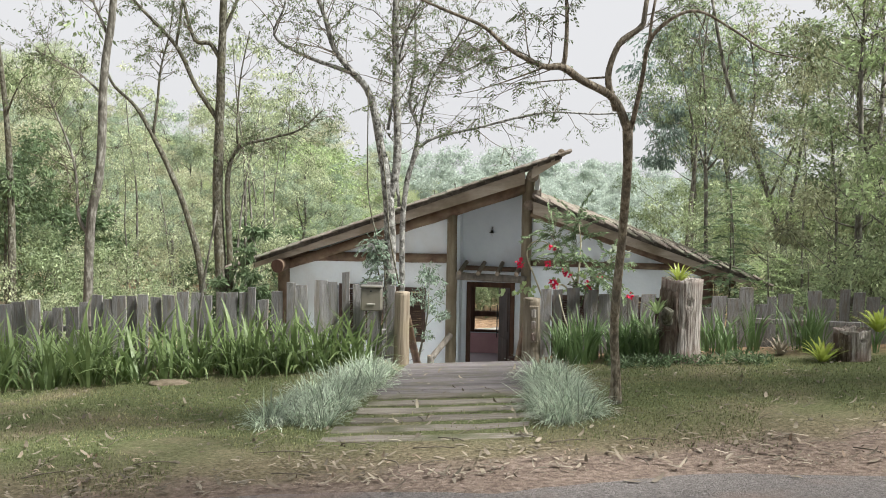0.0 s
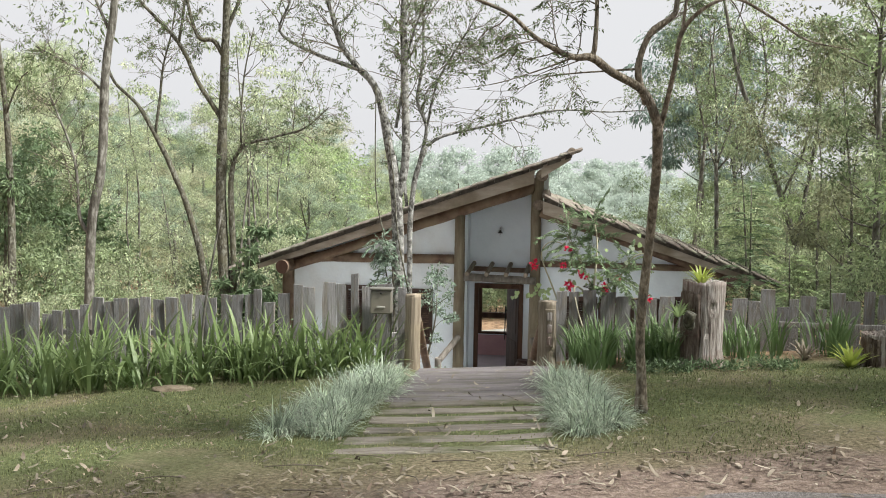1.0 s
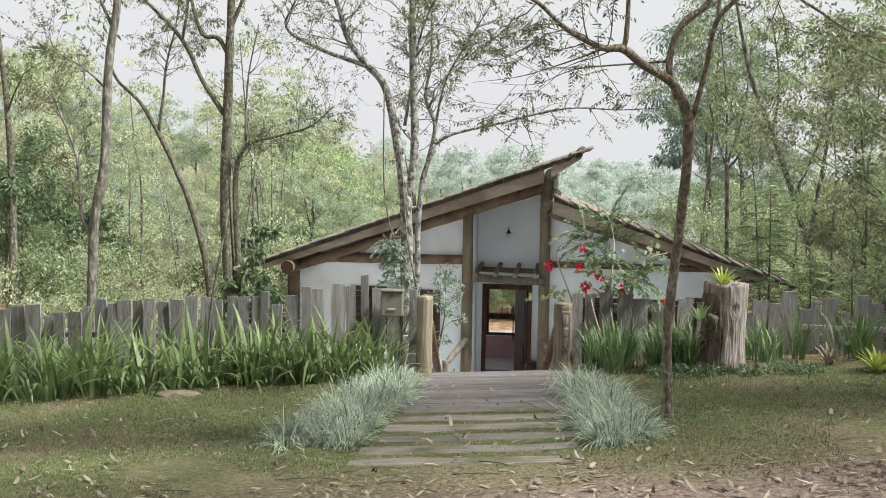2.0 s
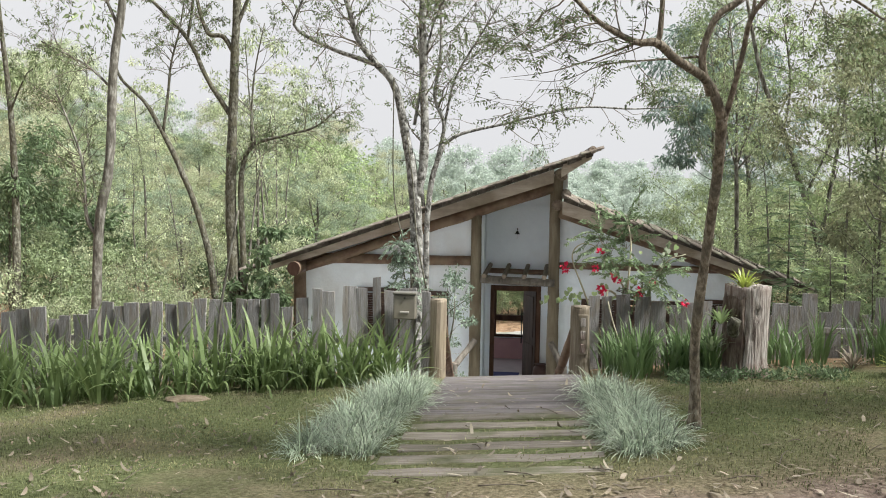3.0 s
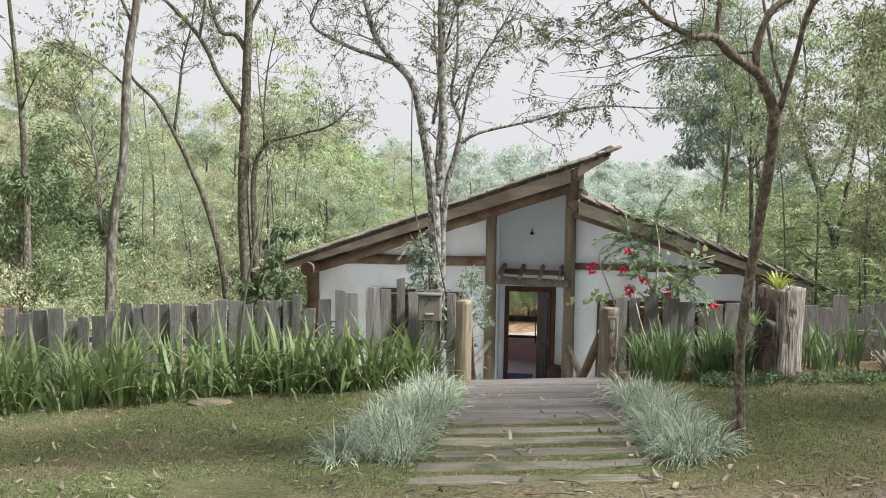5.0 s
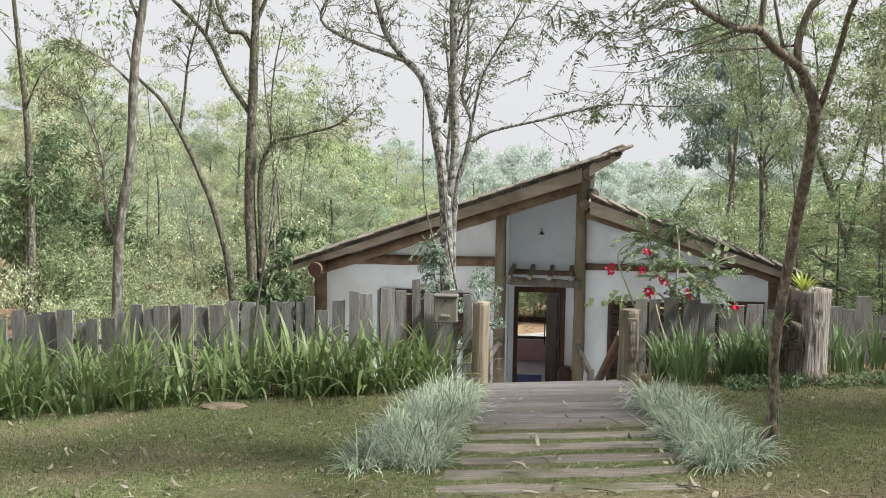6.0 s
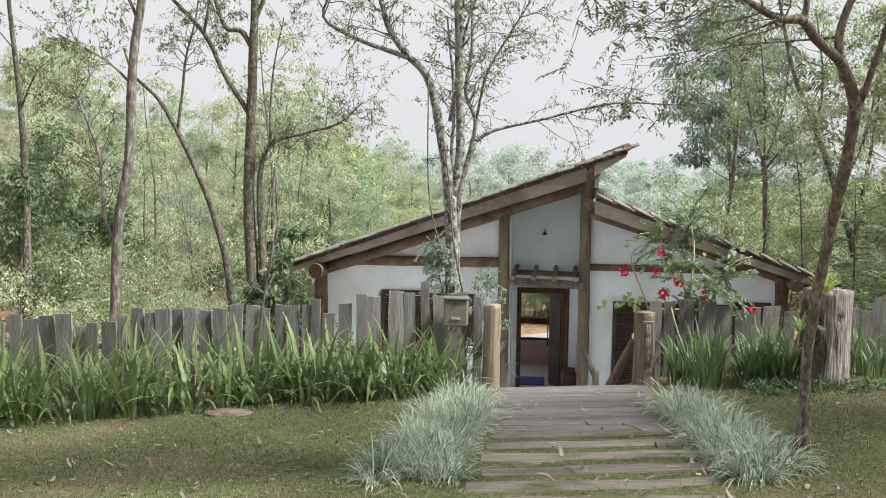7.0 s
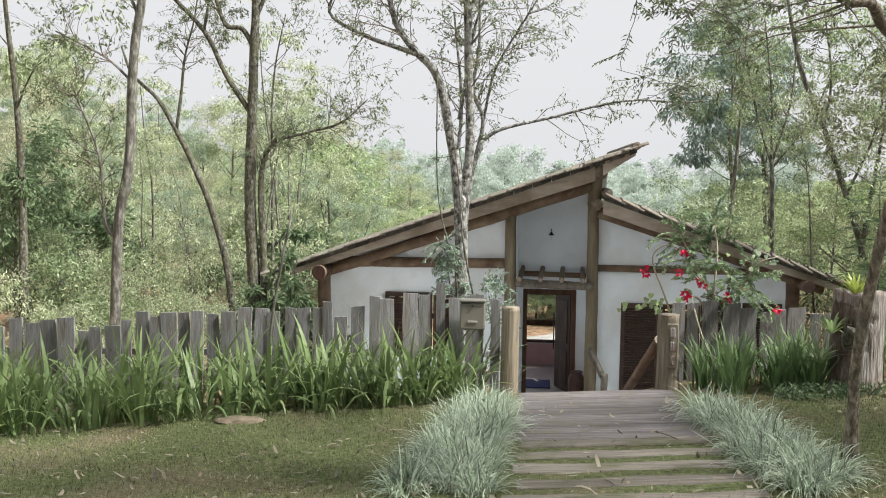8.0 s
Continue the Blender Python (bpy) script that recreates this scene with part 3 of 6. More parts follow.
for deck in DECKS:
    ex, rx, fn, ey, ry = deck
    bm = bmesh.new()
    v = []
    for dz in (-0.11, -0.075):
        for x, y in ((ex, ey + 0.06), (rx, ry + 0.06), (rx, BACK + 0.6), (ex, BACK + 0.6)):
            v.append(bm.verts.new((x, y, fn(x) + dz)))
    for q in ((3, 2, 1, 0), (4, 5, 6, 7), (0, 1, 5, 4), (1, 2, 6, 5), (2, 3, 7, 6), (3, 0, 4, 7)):
        bm.faces.new([v[k] for k in q])
    bmesh.ops.recalc_face_normals(bm, faces=bm.faces)
    part("roof_deck", bm, M["bargeboard"], house)
    # wide board under the roof edge, and a tapering one along the open prow
    xr = -0.62 if ex < 0 else -0.46
    for name, xa, xb, ha, hb, back in (("bargeboard", ex * 0.93, xr, 0.09, 0.23, None), ("prow_board", xr + (0.12 if ex < 0 else 0.02), rx - (0.02 if ex < 0 else -0.0), 0.22, 0.07, 0.0)):
        if back is not None and ex > 0:
            continue
        bm = bmesh.new()
        v = []
        for t in np.linspace(0, 1, 13):
            x = xa + (xb - xa) * t
            y, z, h = edge_y(deck, x) + (0.07 if back is None else 0.02), fn(x) + (0 if back is None else 0.035), ha + (hb - ha) * t
            h *= 1 + 0.05 * noise.noise(Vector((x * 2, 0, 0)))
            v.append([bm.verts.new(p) for p in ((x, y, z - 0.137 - h), (x, y, z - 0.137), (x, y + 0.05, z - 0.137), (x, y + 0.05, z - 0.137 - h))])
        for a, c in zip(v, v[1:]):
            for k in range(4):
                bm.faces.new((a[k], c[k], c[(k + 1) % 4], a[(k + 1) % 4]))
        bm.faces.new(v[0])
        bm.faces.new(v[-1][::-1])
        bmesh.ops.recalc_face_normals(bm, faces=bm.faces)
        part(name, bm, M["bargeboard"], house, "weathered pale brown bargeboard")

# dark tile pieces showing under the roof edge
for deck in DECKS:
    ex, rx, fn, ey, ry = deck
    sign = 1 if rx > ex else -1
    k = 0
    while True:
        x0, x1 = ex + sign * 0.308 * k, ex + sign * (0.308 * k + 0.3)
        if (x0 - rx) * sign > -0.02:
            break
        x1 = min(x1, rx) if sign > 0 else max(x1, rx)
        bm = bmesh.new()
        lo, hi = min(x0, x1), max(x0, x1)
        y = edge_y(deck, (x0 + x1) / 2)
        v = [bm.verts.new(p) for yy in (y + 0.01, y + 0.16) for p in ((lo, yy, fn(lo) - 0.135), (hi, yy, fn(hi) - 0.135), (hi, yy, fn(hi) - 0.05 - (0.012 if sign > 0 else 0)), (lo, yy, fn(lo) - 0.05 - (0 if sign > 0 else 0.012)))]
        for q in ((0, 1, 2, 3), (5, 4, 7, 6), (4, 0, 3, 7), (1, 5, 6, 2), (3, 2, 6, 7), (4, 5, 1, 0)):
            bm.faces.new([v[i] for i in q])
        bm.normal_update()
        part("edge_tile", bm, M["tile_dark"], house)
        k += 1

# log frame
for x, z1, r in ((-2.0, roof_left(-2.0) - 0.46, 0.1), (-0.58, 2.2, 0.1)):
    log("post", (x + 0.01, WY - 0.1, FLOOR - 0.1), (x, WY - 0.1, z1), r * 1.1, r * 0.95, M["log_brown"], house, "tall brown peeled log post")
for x, fn in ((-5.3, roof_left), (2.83, roof_right)):
    log("corner_post", (x, WY - 0.03, FLOOR - 0.1), (x, WY - 0.03, fn(x) - 0.24), 0.12, 0.115, M["log_dark"], house)
log("tie_beam", (-5.25, WY - 0.04, 0.62), (-2.0, WY - 0.04, 0.645), 0.095, 0.088, M["log_dark"], house)
log("tie_beam", (-0.48, WY - 0.04, 0.6), (2.8, WY - 0.04, 0.585), 0.06, 0.06, M["log_dark"], house)
log("rafter", (-5.3, WY - 0.12, roof_left(-5.3) - 0.39), (-0.62, WY - 0.12, roof_left(-0.62) - 0.44), 0.085, 0.112, M["log_dark"], house)
log("rafter", (-0.5, WY - 0.12, roof_right(-0.5) - 0.37), (3.3, WY - 0.12, roof_right(3.3) - 0.3), 0.095, 0.08, M["log_dark"], house)
log("ridge_log", (-0.49, 18.9, 2.25), (-0.49, BACK, 2.25), 0.11, 0.11, M["log_brown"], house, "round ridge log with sawn end")
log("ridge_log", (-0.54, 19.1, 1.71), (-0.54, BACK, 1.64), 0.1, 0.1, M["log_brown"], house, "round ridge log with sawn end")
log("king_post", (-0.56, 19.22, 1.6), (-0.52, 19.2, 2.25), 0.085, 0.085, M["log_brown"], house)
log("eave_log", (-5.26, 18.7, roof_left(-5.3) - 0.33), (-5.26, BACK, roof_left(-5.3) - 0.33), 0.125, 0.12, M["log_dark"], house, end="door_wood")
log("eave_log", (2.93, 18.75, roof_right(2.93) - 0.33), (2.93, BACK, roof_right(2.93) - 0.33), 0.1, 0.1, M["log_dark"], house, end="shutter_wood")

log("ridge_cap", (0.02, 18.18, 2.68), (0.02, BACK + 0.6, 2.68), 0.066, 0.06, M["log_grey"], house, "grey rounded cap along the roof's top edge")
for k in range(14):
    bm = bmesh.new()
    y = 18.6 + 0.37 * k
    tube(bm, [(-0.4, y, roof_right(-0.4) + 0.005, 0.085), (-0.4, y + 0.42, roof_right(-0.4) + 0.02, 0.07)], 10, 2, 0.05)
    part("ridge_tile", bm, M["tile"], house)

# little log canopy over the porch
log("canopy_log", (-1.9, WY - 0.2, 0.33), (-0.56, WY - 0.24, 0.29), 0.072, 0.068, M["log_grey"], house)
log("canopy_log", (-1.86, RY - 0.12, 0.4), (-0.64, RY - 0.12, 0.38), 0.05, 0.05, M["log_dark"], house)
for i in range(4):
    x = -1.78 + 0.36 * i
    log("canopy_joist", (x - 0.05, WY - 0.36, 0.4), (x, RY - 0.05, 0.5), 0.042, 0.042, M["gate_grey"], house)

# front door: frame, open leaf, lintel
door = thing("door", "open dark wooden front door with iron pull", "door", (0, 0, 0), kind="structure")
bm = bmesh.new()
for x0, x1, z0, z1 in ((-1.77, -1.69, FLOOR, 0.1), (-0.88, -0.8, FLOOR, 0.1), (-1.69, -0.88, 0.0, 0.1)):
    box(bm, x0, x1, RY - 0.03, RY + 0.15, z0, z1, 0.008)
part("door_frame", bm, M["dark_wood"], door)
bm = bmesh.new()
box(bm, 0.0, 0.78, -0.02, 0.02, FLOOR + 0.02, -0.01, 0.005)
for z0, z1 in ((FLOOR + 0.15, -1.1), (-0.95, -0.15)):
    box(bm, 0.12, 0.66, 0.02, 0.032, z0, z1, 0.004)
leaf = part("door_leaf", bm, M["door_wood"], door)
leaf.location, leaf.rotation_euler = (-0.88, RY + 0.17, 0), (0, 0, radians(109))
bm = bmesh.new()
tube(bm, [(0.7, 0.075, -1.15, 0.012), (0.7, 0.075, -0.45, 0.012)], 8, 2)
for z in (-1.05, -0.55):
    tube(bm, [(0.7, 0.075, z, 0.008), (0.7, 0.015, z, 0.008)], 6, 1)
part("pull", bm, M["iron"], leaf, "long iron pull")

# glazed openings in the hall's far wall; outer four are unseen, added for light
for xa, xb, za, zm, zb in ((-4.6, -3.4, FLOOR, -0.9, 0.7), (-3.4, -2.15, FLOOR, -0.9, 0.7), (-1.9, -0.9, -1.41, -0.98, -0.22), (-0.4, 0.9, FLOOR, -0.9, 0.5), (0.9, 2.2, FLOOR, -0.9, 0.5)):
    win = thing("window", "brown wooden window with two glass panes, outer four unseen and added for light", "window", (0, 0, 0), kind="structure")
    bm = bmesh.new()
    for x0, x1, z0, z1 in ((xa, xa + 0.1, za, zb), (xb - 0.1, xb, za, zb), (xa + 0.1, xb - 0.1, zb - 0.08, zb), (xa + 0.1, xb - 0.1, zm - 0.06, zm + 0.06), (xa + 0.1, xb - 0.1, za, za + 0.05)):
        box(bm, x0, x1, 23.38, 23.5, z0, z1, 0.006)
    part("window_frame", bm, M["dark_wood"], win)
    for z0, z1 in ((zm + 0.06, zb - 0.08), (za + 0.05, zm - 0.06)):
        bm = bmesh.new()
        box(bm, xa + 0.1, xb - 0.1, 23.435, 23.441, z0, z1)
        part("pane", bm, M["glass"], win).visible_shadow = False


def shutter(x0, x1, z0, z1, y, name="shutter"):
    """A louvred shutter: frame and separate slats."""
    s = thing(name, "dark brown louvred wooden window shutter", "shutter", (0, 0, 0), "window shutters")
    bm = bmesh.new()
    for a, c, e, f in ((x0, x0 + 0.07, z0, z1), (x1 - 0.07, x1, z0, z1), (x0 + 0.07, x1 - 0.07, z1 - 0.08, z1), (x0 + 0.07, x1 - 0.07, z0, z0 + 0.1)):
        box(bm, a, c, y - 0.04, y, e, f, 0.004)
    part("frame", bm, M["shutter_wood"], s)
    count = int((z1 - z0 - 0.18) / 0.045)
    proto = None
    for i in range(count):
        z = z0 + 0.12 + 0.045 * i
        if proto is None:
            bm = bmesh.new()
            box(bm, x0 + 0.07, x1 - 0.07, -0.004, 0.004, -0.022, 0.022)
            ob = part("slat", bm, M["shutter_wood"], s)
            proto = ob.data
        else:
            ob = new("slat", proto)
            ob.parent = s
        ob.location, ob.rotation_euler = (0, y - 0.02, z), (radians(-38), 0, 0)
    return s


shutter(-0.06, 0.6, -1.62, 0.0, WY - 0.005)
shutter(0.63, 1.3, -1.62, -0.02, WY + 0.08)
shutter(1.31, 1.97, -1.62, -0.02, WY + 0.08)
shutter(2.0, 2.66, -1.62, 0.05, WY - 0.005)
shutter(-4.2, -3.36, -1.0, 0.1, WY - 0.005)
shutter(-3.34, -2.5, -1.0, 0.06, WY - 0.005)

# small dish lamp on the porch wall
bell = thing("wall_bell", "small dark dish lamp on the white wall", "bell", (-1.28, RY, 1.15))
bm = bmesh.new()
tube(bm, [(0, -0.1, 0.02, 0.008), (0, -0.1, 0.0, 0.02), (0, -0.1, -0.025, 0.035), (0, -0.1, -0.045, 0.06)], 10, 3)
part("cup", bm, M["iron"], bell)
bm = bmesh.new()
tube(bm, [(0, 0.0, 0.05, 0.01), (0, -0.06, 0.06, 0.01), (0, -0.1, 0.03, 0.008)], 6, 3)
part("bracket", bm, M["iron"], bell)
bm = bmesh.new()
tube(bm, [(0, -0.1, -0.04, 0.002), (0, -0.1, -0.13, 0.002)], 5, 1)
part("pull_cord", bm, M["box_pale"], bell)

# doormat and clay jar in the hall
bm = bmesh.new()
box(bm, -1.78, -1.22, 21.0, 21.75, FLOOR, FLOOR + 0.02, 0.004)
tagged(part("doormat", bm, M["blue_mat"]), "dark blue woven doormat on the hall floor", "mat")
bm = bmesh.new()
tube(bm, [(0, 0, 0, 0.1), (0, 0, 0.06, 0.12), (0, 0, 0.3, 0.145), (0, 0, 0.46, 0.135), (0, 0, 0.52, 0.1), (0, 0, 0.56, 0.115)], 18, 4)
ob = part("floor_jar", bm, M["clay"])
ob.location = (-0.78, 19.95, FLOOR)
tagged(ob, "tall dark reddish clay jar standing beside the front door", "jar")


# ---- gate, deck and steps ----
deck = thing("deck", "weathered grey plank deck leading to the gate", "deck", (0, 0, 0), kind="structure")
path = thing("sleeper_path", "path of half-buried weathered timber sleepers", "path", (0, 0, 0), kind="structure")


def plank_mesh(name, length, width, thick, seed, mat, rough=0.006):
    """An uneven board along x, 5 stations."""
    r = random.Random(seed)
    bm = bmesh.new()
    rings = []
    for k in range(5):
        x = -length / 2 + length * k / 4
        w0, w1, t = width / 2 + r.uniform(-rough, rough), width / 2 + r.uniform(-rough, rough), thick + r.uniform(-rough, rough) * 0.5
        rings.append([bm.verts.new(p) for p in ((x, -w0, -t), (x, -w0, -0.006), (x, -w0 + 0.008, 0), (x, w1 - 0.008, 0), (x, w1, -0.006), (x, w1, -t))])
    for a, c in zip(rings, rings[1:]):
        for k in range(6):
            bm.faces.new((a[k], a[(k + 1) % 6], c[(k + 1) % 6], c[k]))
    bm.faces.new(rings[0][::-1])
    bm.faces.new(rings[-1])
    bmesh.ops.recalc_face_normals(bm, faces=bm.faces)
    me = bpy.data.meshes.new(name)
    bm.to_mesh(me)
    bm.free()
    me.materials.append(mat)
    return me


r = random.Random(3)
planks = [plank_mesh("plank", 1.34, 0.093, 0.05, s, M["sleeper_wood"]) for s in range(6)]
y = 8.78
i = 0
while y < 10.85:
    ob = new("plank", planks[r.randrange(6)])
    ob.parent = deck
    cx = -1.06 + 0.02 * (y - 9)
    ob.location = (cx + r.uniform(-0.02, 0.02), y, gz(cx, y) + 0.012 + r.uniform(-0.004, 0.004))
    ob.rotation_euler = (r.uniform(-0.015, 0.015), -0.06, r.uniform(-0.01, 0.01))
    y += 0.106
    i += 1
sleepers = [plank_mesh("sleeper", 1.26, 0.19, 0.1, s + 10, M["buried_wood"], 0.034) for s in range(4)]
for i, y in enumerate((6.78, 7.14, 7.5, 7.86, 8.22, 8.56)):
    ob = new("sleeper", sleepers[i % 4])
    ob.parent = path
    cx = -1.02 + r.uniform(-0.04, 0.04)
    ob.location = (cx, y, gz(cx, y) + 0.007 + 0.002 * i)
    ob.scale = (0.95 + 0.03 * (6 - i), r.uniform(0.8, 1.05), 1)
    ob.rotation_euler = (r.uniform(-0.04, 0.04), math.atan2(gz(cx - 0.6, y) - gz(cx + 0.6, y), 1.2) + r.uniform(-0.008, 0.008), r.uniform(-0.04, 0.04))
# stairs down the bank behind the gate
stairs = thing("stairs", "timber steps going down the bank to the house", "stairs", (0, 0, 0), kind="structure")
for i in range(11):
    ob = new("tread", planks[i % 4])
    ob.parent = stairs
    ob.location = (-1.12, 11.05 + 0.4 * i, 0.05 - 0.185 * i)
    ob.scale = (1, 2.4, 1.2)
for x0, x1 in ((-1.76, -1.86), (-0.43, -0.66)):
    rail = thing("handrail", "brown round log handrail going down the steps", "handrail", (0, 0, 0), "stair handrails")
    log("rail", (x0, 11.15, 0.7), (x1, 13.6, -0.62), 0.046, 0.046, M["log_dark"], rail)
    log("rail_post", (x1, 13.5, -1.55), (x1, 13.5, -0.55), 0.05, 0.045, M["log_dark"], rail)
for x0, x1, s in ((-0.6, -0.38, 1), (-1.98, -2.3, -1)):
    rail = thing("porch_rail", "short weathered log rail beside the porch", "handrail", (0, 0, 0), "porch rails")
    log("rail", (x0, WY - 0.25, -0.8), (x1, WY - 0.6, -1.2), 0.06, 0.055, M["log_grey"], rail)
    log("rail_post", (x1 + 0.02 * s, WY - 0.6, -2.06), (x1 + 0.02 * s, WY - 0.6, -1.15), 0.06, 0.06, M["log_grey"], rail)

GL, GR = (-1.79, 11.0), (-0.385, 10.9)
bm = bmesh.new()
g0 = gz(*GL) - 0.1
tube(bm, [(*GL, g0, 0.088), (GL[0], GL[1], 0.5, 0.083), (*GL, 0.95, 0.082), (*GL, 0.968, 0.076)], 16, 4, 0.08, True, 1)
tagged(part("gate_post", bm, [M["post_wood"], M["end_grain"]]), "round pale brown log gate post", "gate post", "gate posts")
bm = bmesh.new()
g0 = gz(*GR) - 0.1
tube(bm, [(GR[0] + 0.01, GR[1], g0, 0.115), (GR[0], GR[1], 0.45, 0.098), (*GR, 0.93, 0.092), (*GR, 0.955, 0.086)], 14, 4, 0.14, True, 1)
gate_post = tagged(part("gate_post", bm, [M["gate_grey"], M["end_grain"]]), "thick weathered log gate post with carved number plate", "gate post", "gate posts")
plate = thing("number_plate", "small wooden plate with three raised marks", "sign", (GR[0] + 0.025, GR[1] - 0.1, 0.7))
bm = bmesh.new()
box(bm, -0.05, 0.05, -0.012, 0.03, -0.19, 0.2, 0.006)
part("board", bm, M["gate_grey"], plate)
for k in range(3):
    bm = bmesh.new()
    box(bm, -0.026, 0.026, -0.024, -0.011, 0.08 - 0.125 * k, 0.17 - 0.125 * k, 0.01)
    part("bar", bm, M["stump_wood"], plate)


# ---- fence ----
def board_mesh(seed):
    """A rough-sawn upright fence board one metre tall, with a worn top."""
    q = random.Random(seed)
    bm = bmesh.new()
    rings = []
    lean = q.uniform(-0.012, 0.012)
    for k in range(5):
        z = k / 4
        w0, w1, d = 0.5 + q.uniform(-0.06, 0.06), 0.5 + q.uniform(-0.06, 0.06), 0.014
        zz0, zz1 = (z, z) if k < 4 else (1 + q.uniform(-0.02, 0.012), 1 + q.uniform(-0.02, 0.012))
        o = lean * math.sin(z * 3)
        rings.append([bm.verts.new(p) for p in ((-w0, -d + o, zz0), (0, -d - 0.002 + o, (zz0 + zz1) / 2), (w1, -d + o, zz1), (w1, d + o, zz1), (-w0, d + o, zz0))])
    for a, c in zip(rings, rings[1:]):
        for k in range(5):
            bm.faces.new((a[k], a[(k + 1) % 5], c[(k + 1) % 5], c[k]))
    bm.faces.new(rings[0][::-1])
    bm.faces.new(rings[-1])
    bmesh.ops.recalc_face_normals(bm, faces=bm.faces)
    me = bpy.data.meshes.new("fence_board")
    bm.to_mesh(me)
    bm.free()
    me.materials.append(M["fence_wood"])
    return me


boards = [board_mesh(s) for s in range(9)]


def fence(x0, x1, line, top, seed, gap):
    f = thing("fence", "uneven fence of weathered grey upright boards", "fence", (0, 0, 0), kind="structure")
    q = random.Random(seed)
    x = x0
    while x < x1:
        w = q.uniform(0.085, 0.165)
        y = line(x) + q.uniform(-0.02, 0.02)
        base = gz(x, y) - 0.06
        ob = new("fence_board", boards[q.randrange(9)])
        ob.parent = f
        wild = 0.1 if -3.4 < x < -1.9 else 0.055 if x < 0 else 0.075
        h = top(x) + (q.uniform(-wild, wild) if q.random() < 0.8 else q.uniform(-0.17, -0.05)) - base
        ob.location, ob.scale = (x + w / 2, y, base), (w, 1, h)
        ob.rotation_euler = (q.uniform(-0.03, 0.03), q.uniform(-0.02, 0.02), q.uniform(-0.08, 0.08))
        x += w + gap(x) * q.uniform(0.2, 1.8)
    return f


fl = fence(-8.6, -1.92, lambda x: 11.2, lambda x: 0.94 + (0.15 if x > -3.3 else 0) - 0.085 * max(0.0, -3.8 - x), 5, lambda x: 0.05 if x > -3.3 else 0.02)
fr = fence(-0.3, 6.4, lambda x: 11.35 + 0.25 * (x + 0.3) if x < 2.2 else 11.98 + 0.02 * x, lambda x: 0.99 if x < 0.6 else 0.93 if x < 1.6 else 0.99, 11, lambda x: 0.032)
for f, x0, x1, y, z0, z1 in ((fl, -8.6, -1.95, 11.26, 0.35, 0.5), (fr, 1.9, 6.3, 11.93, 0.66, 0.62)):
    bm = bmesh.new()
    beam_box(bm, (x0, y, z0), (x1, y + 0.02, z1), 0.035, 0.06)
    part("rail", bm, M["fence_wood"], f)

meter = thing("mailbox", "grey metal box with a flat lid fixed to the fence", "mailbox", (-2.14, 11.13, 0.91))
bm = bmesh.new()
box(bm, -0.115, 0.115, -0.1, 0.02, -0.15, 0.1, 0.012)
part("body", bm, M["box_grey"], meter)
bm = bmesh.new()
box(bm, -0.122, 0.122, -0.112, 0.025, 0.102, 0.128, 0.008)
part("lid", bm, M["box_grey"], meter)
bm = bmesh.new()
box(bm, -0.045, 0.045, -0.108, -0.098, -0.085, -0.065, 0.003)
part("label_slot", bm, M["box_pale"], meter)
bm = bmesh.new()
tube(bm, [(0, -0.098, 0.07, 0.012), (0, -0.112, 0.07, 0.01)], 8, 1)
part("lock", bm, M["iron"], meter)

bm = bmesh.new()
tube(bm, [(-3.98, 10.6, 0.1, 0.014), (-3.88, 10.56, 0.95, 0.013), (-3.71, 10.55, 1.85, 0.009)], 8, 4, 0.05)
tagged(part("garden_stake", bm, M["bark_pale"]), "leaning grey wooden stake by the fence", "stake")


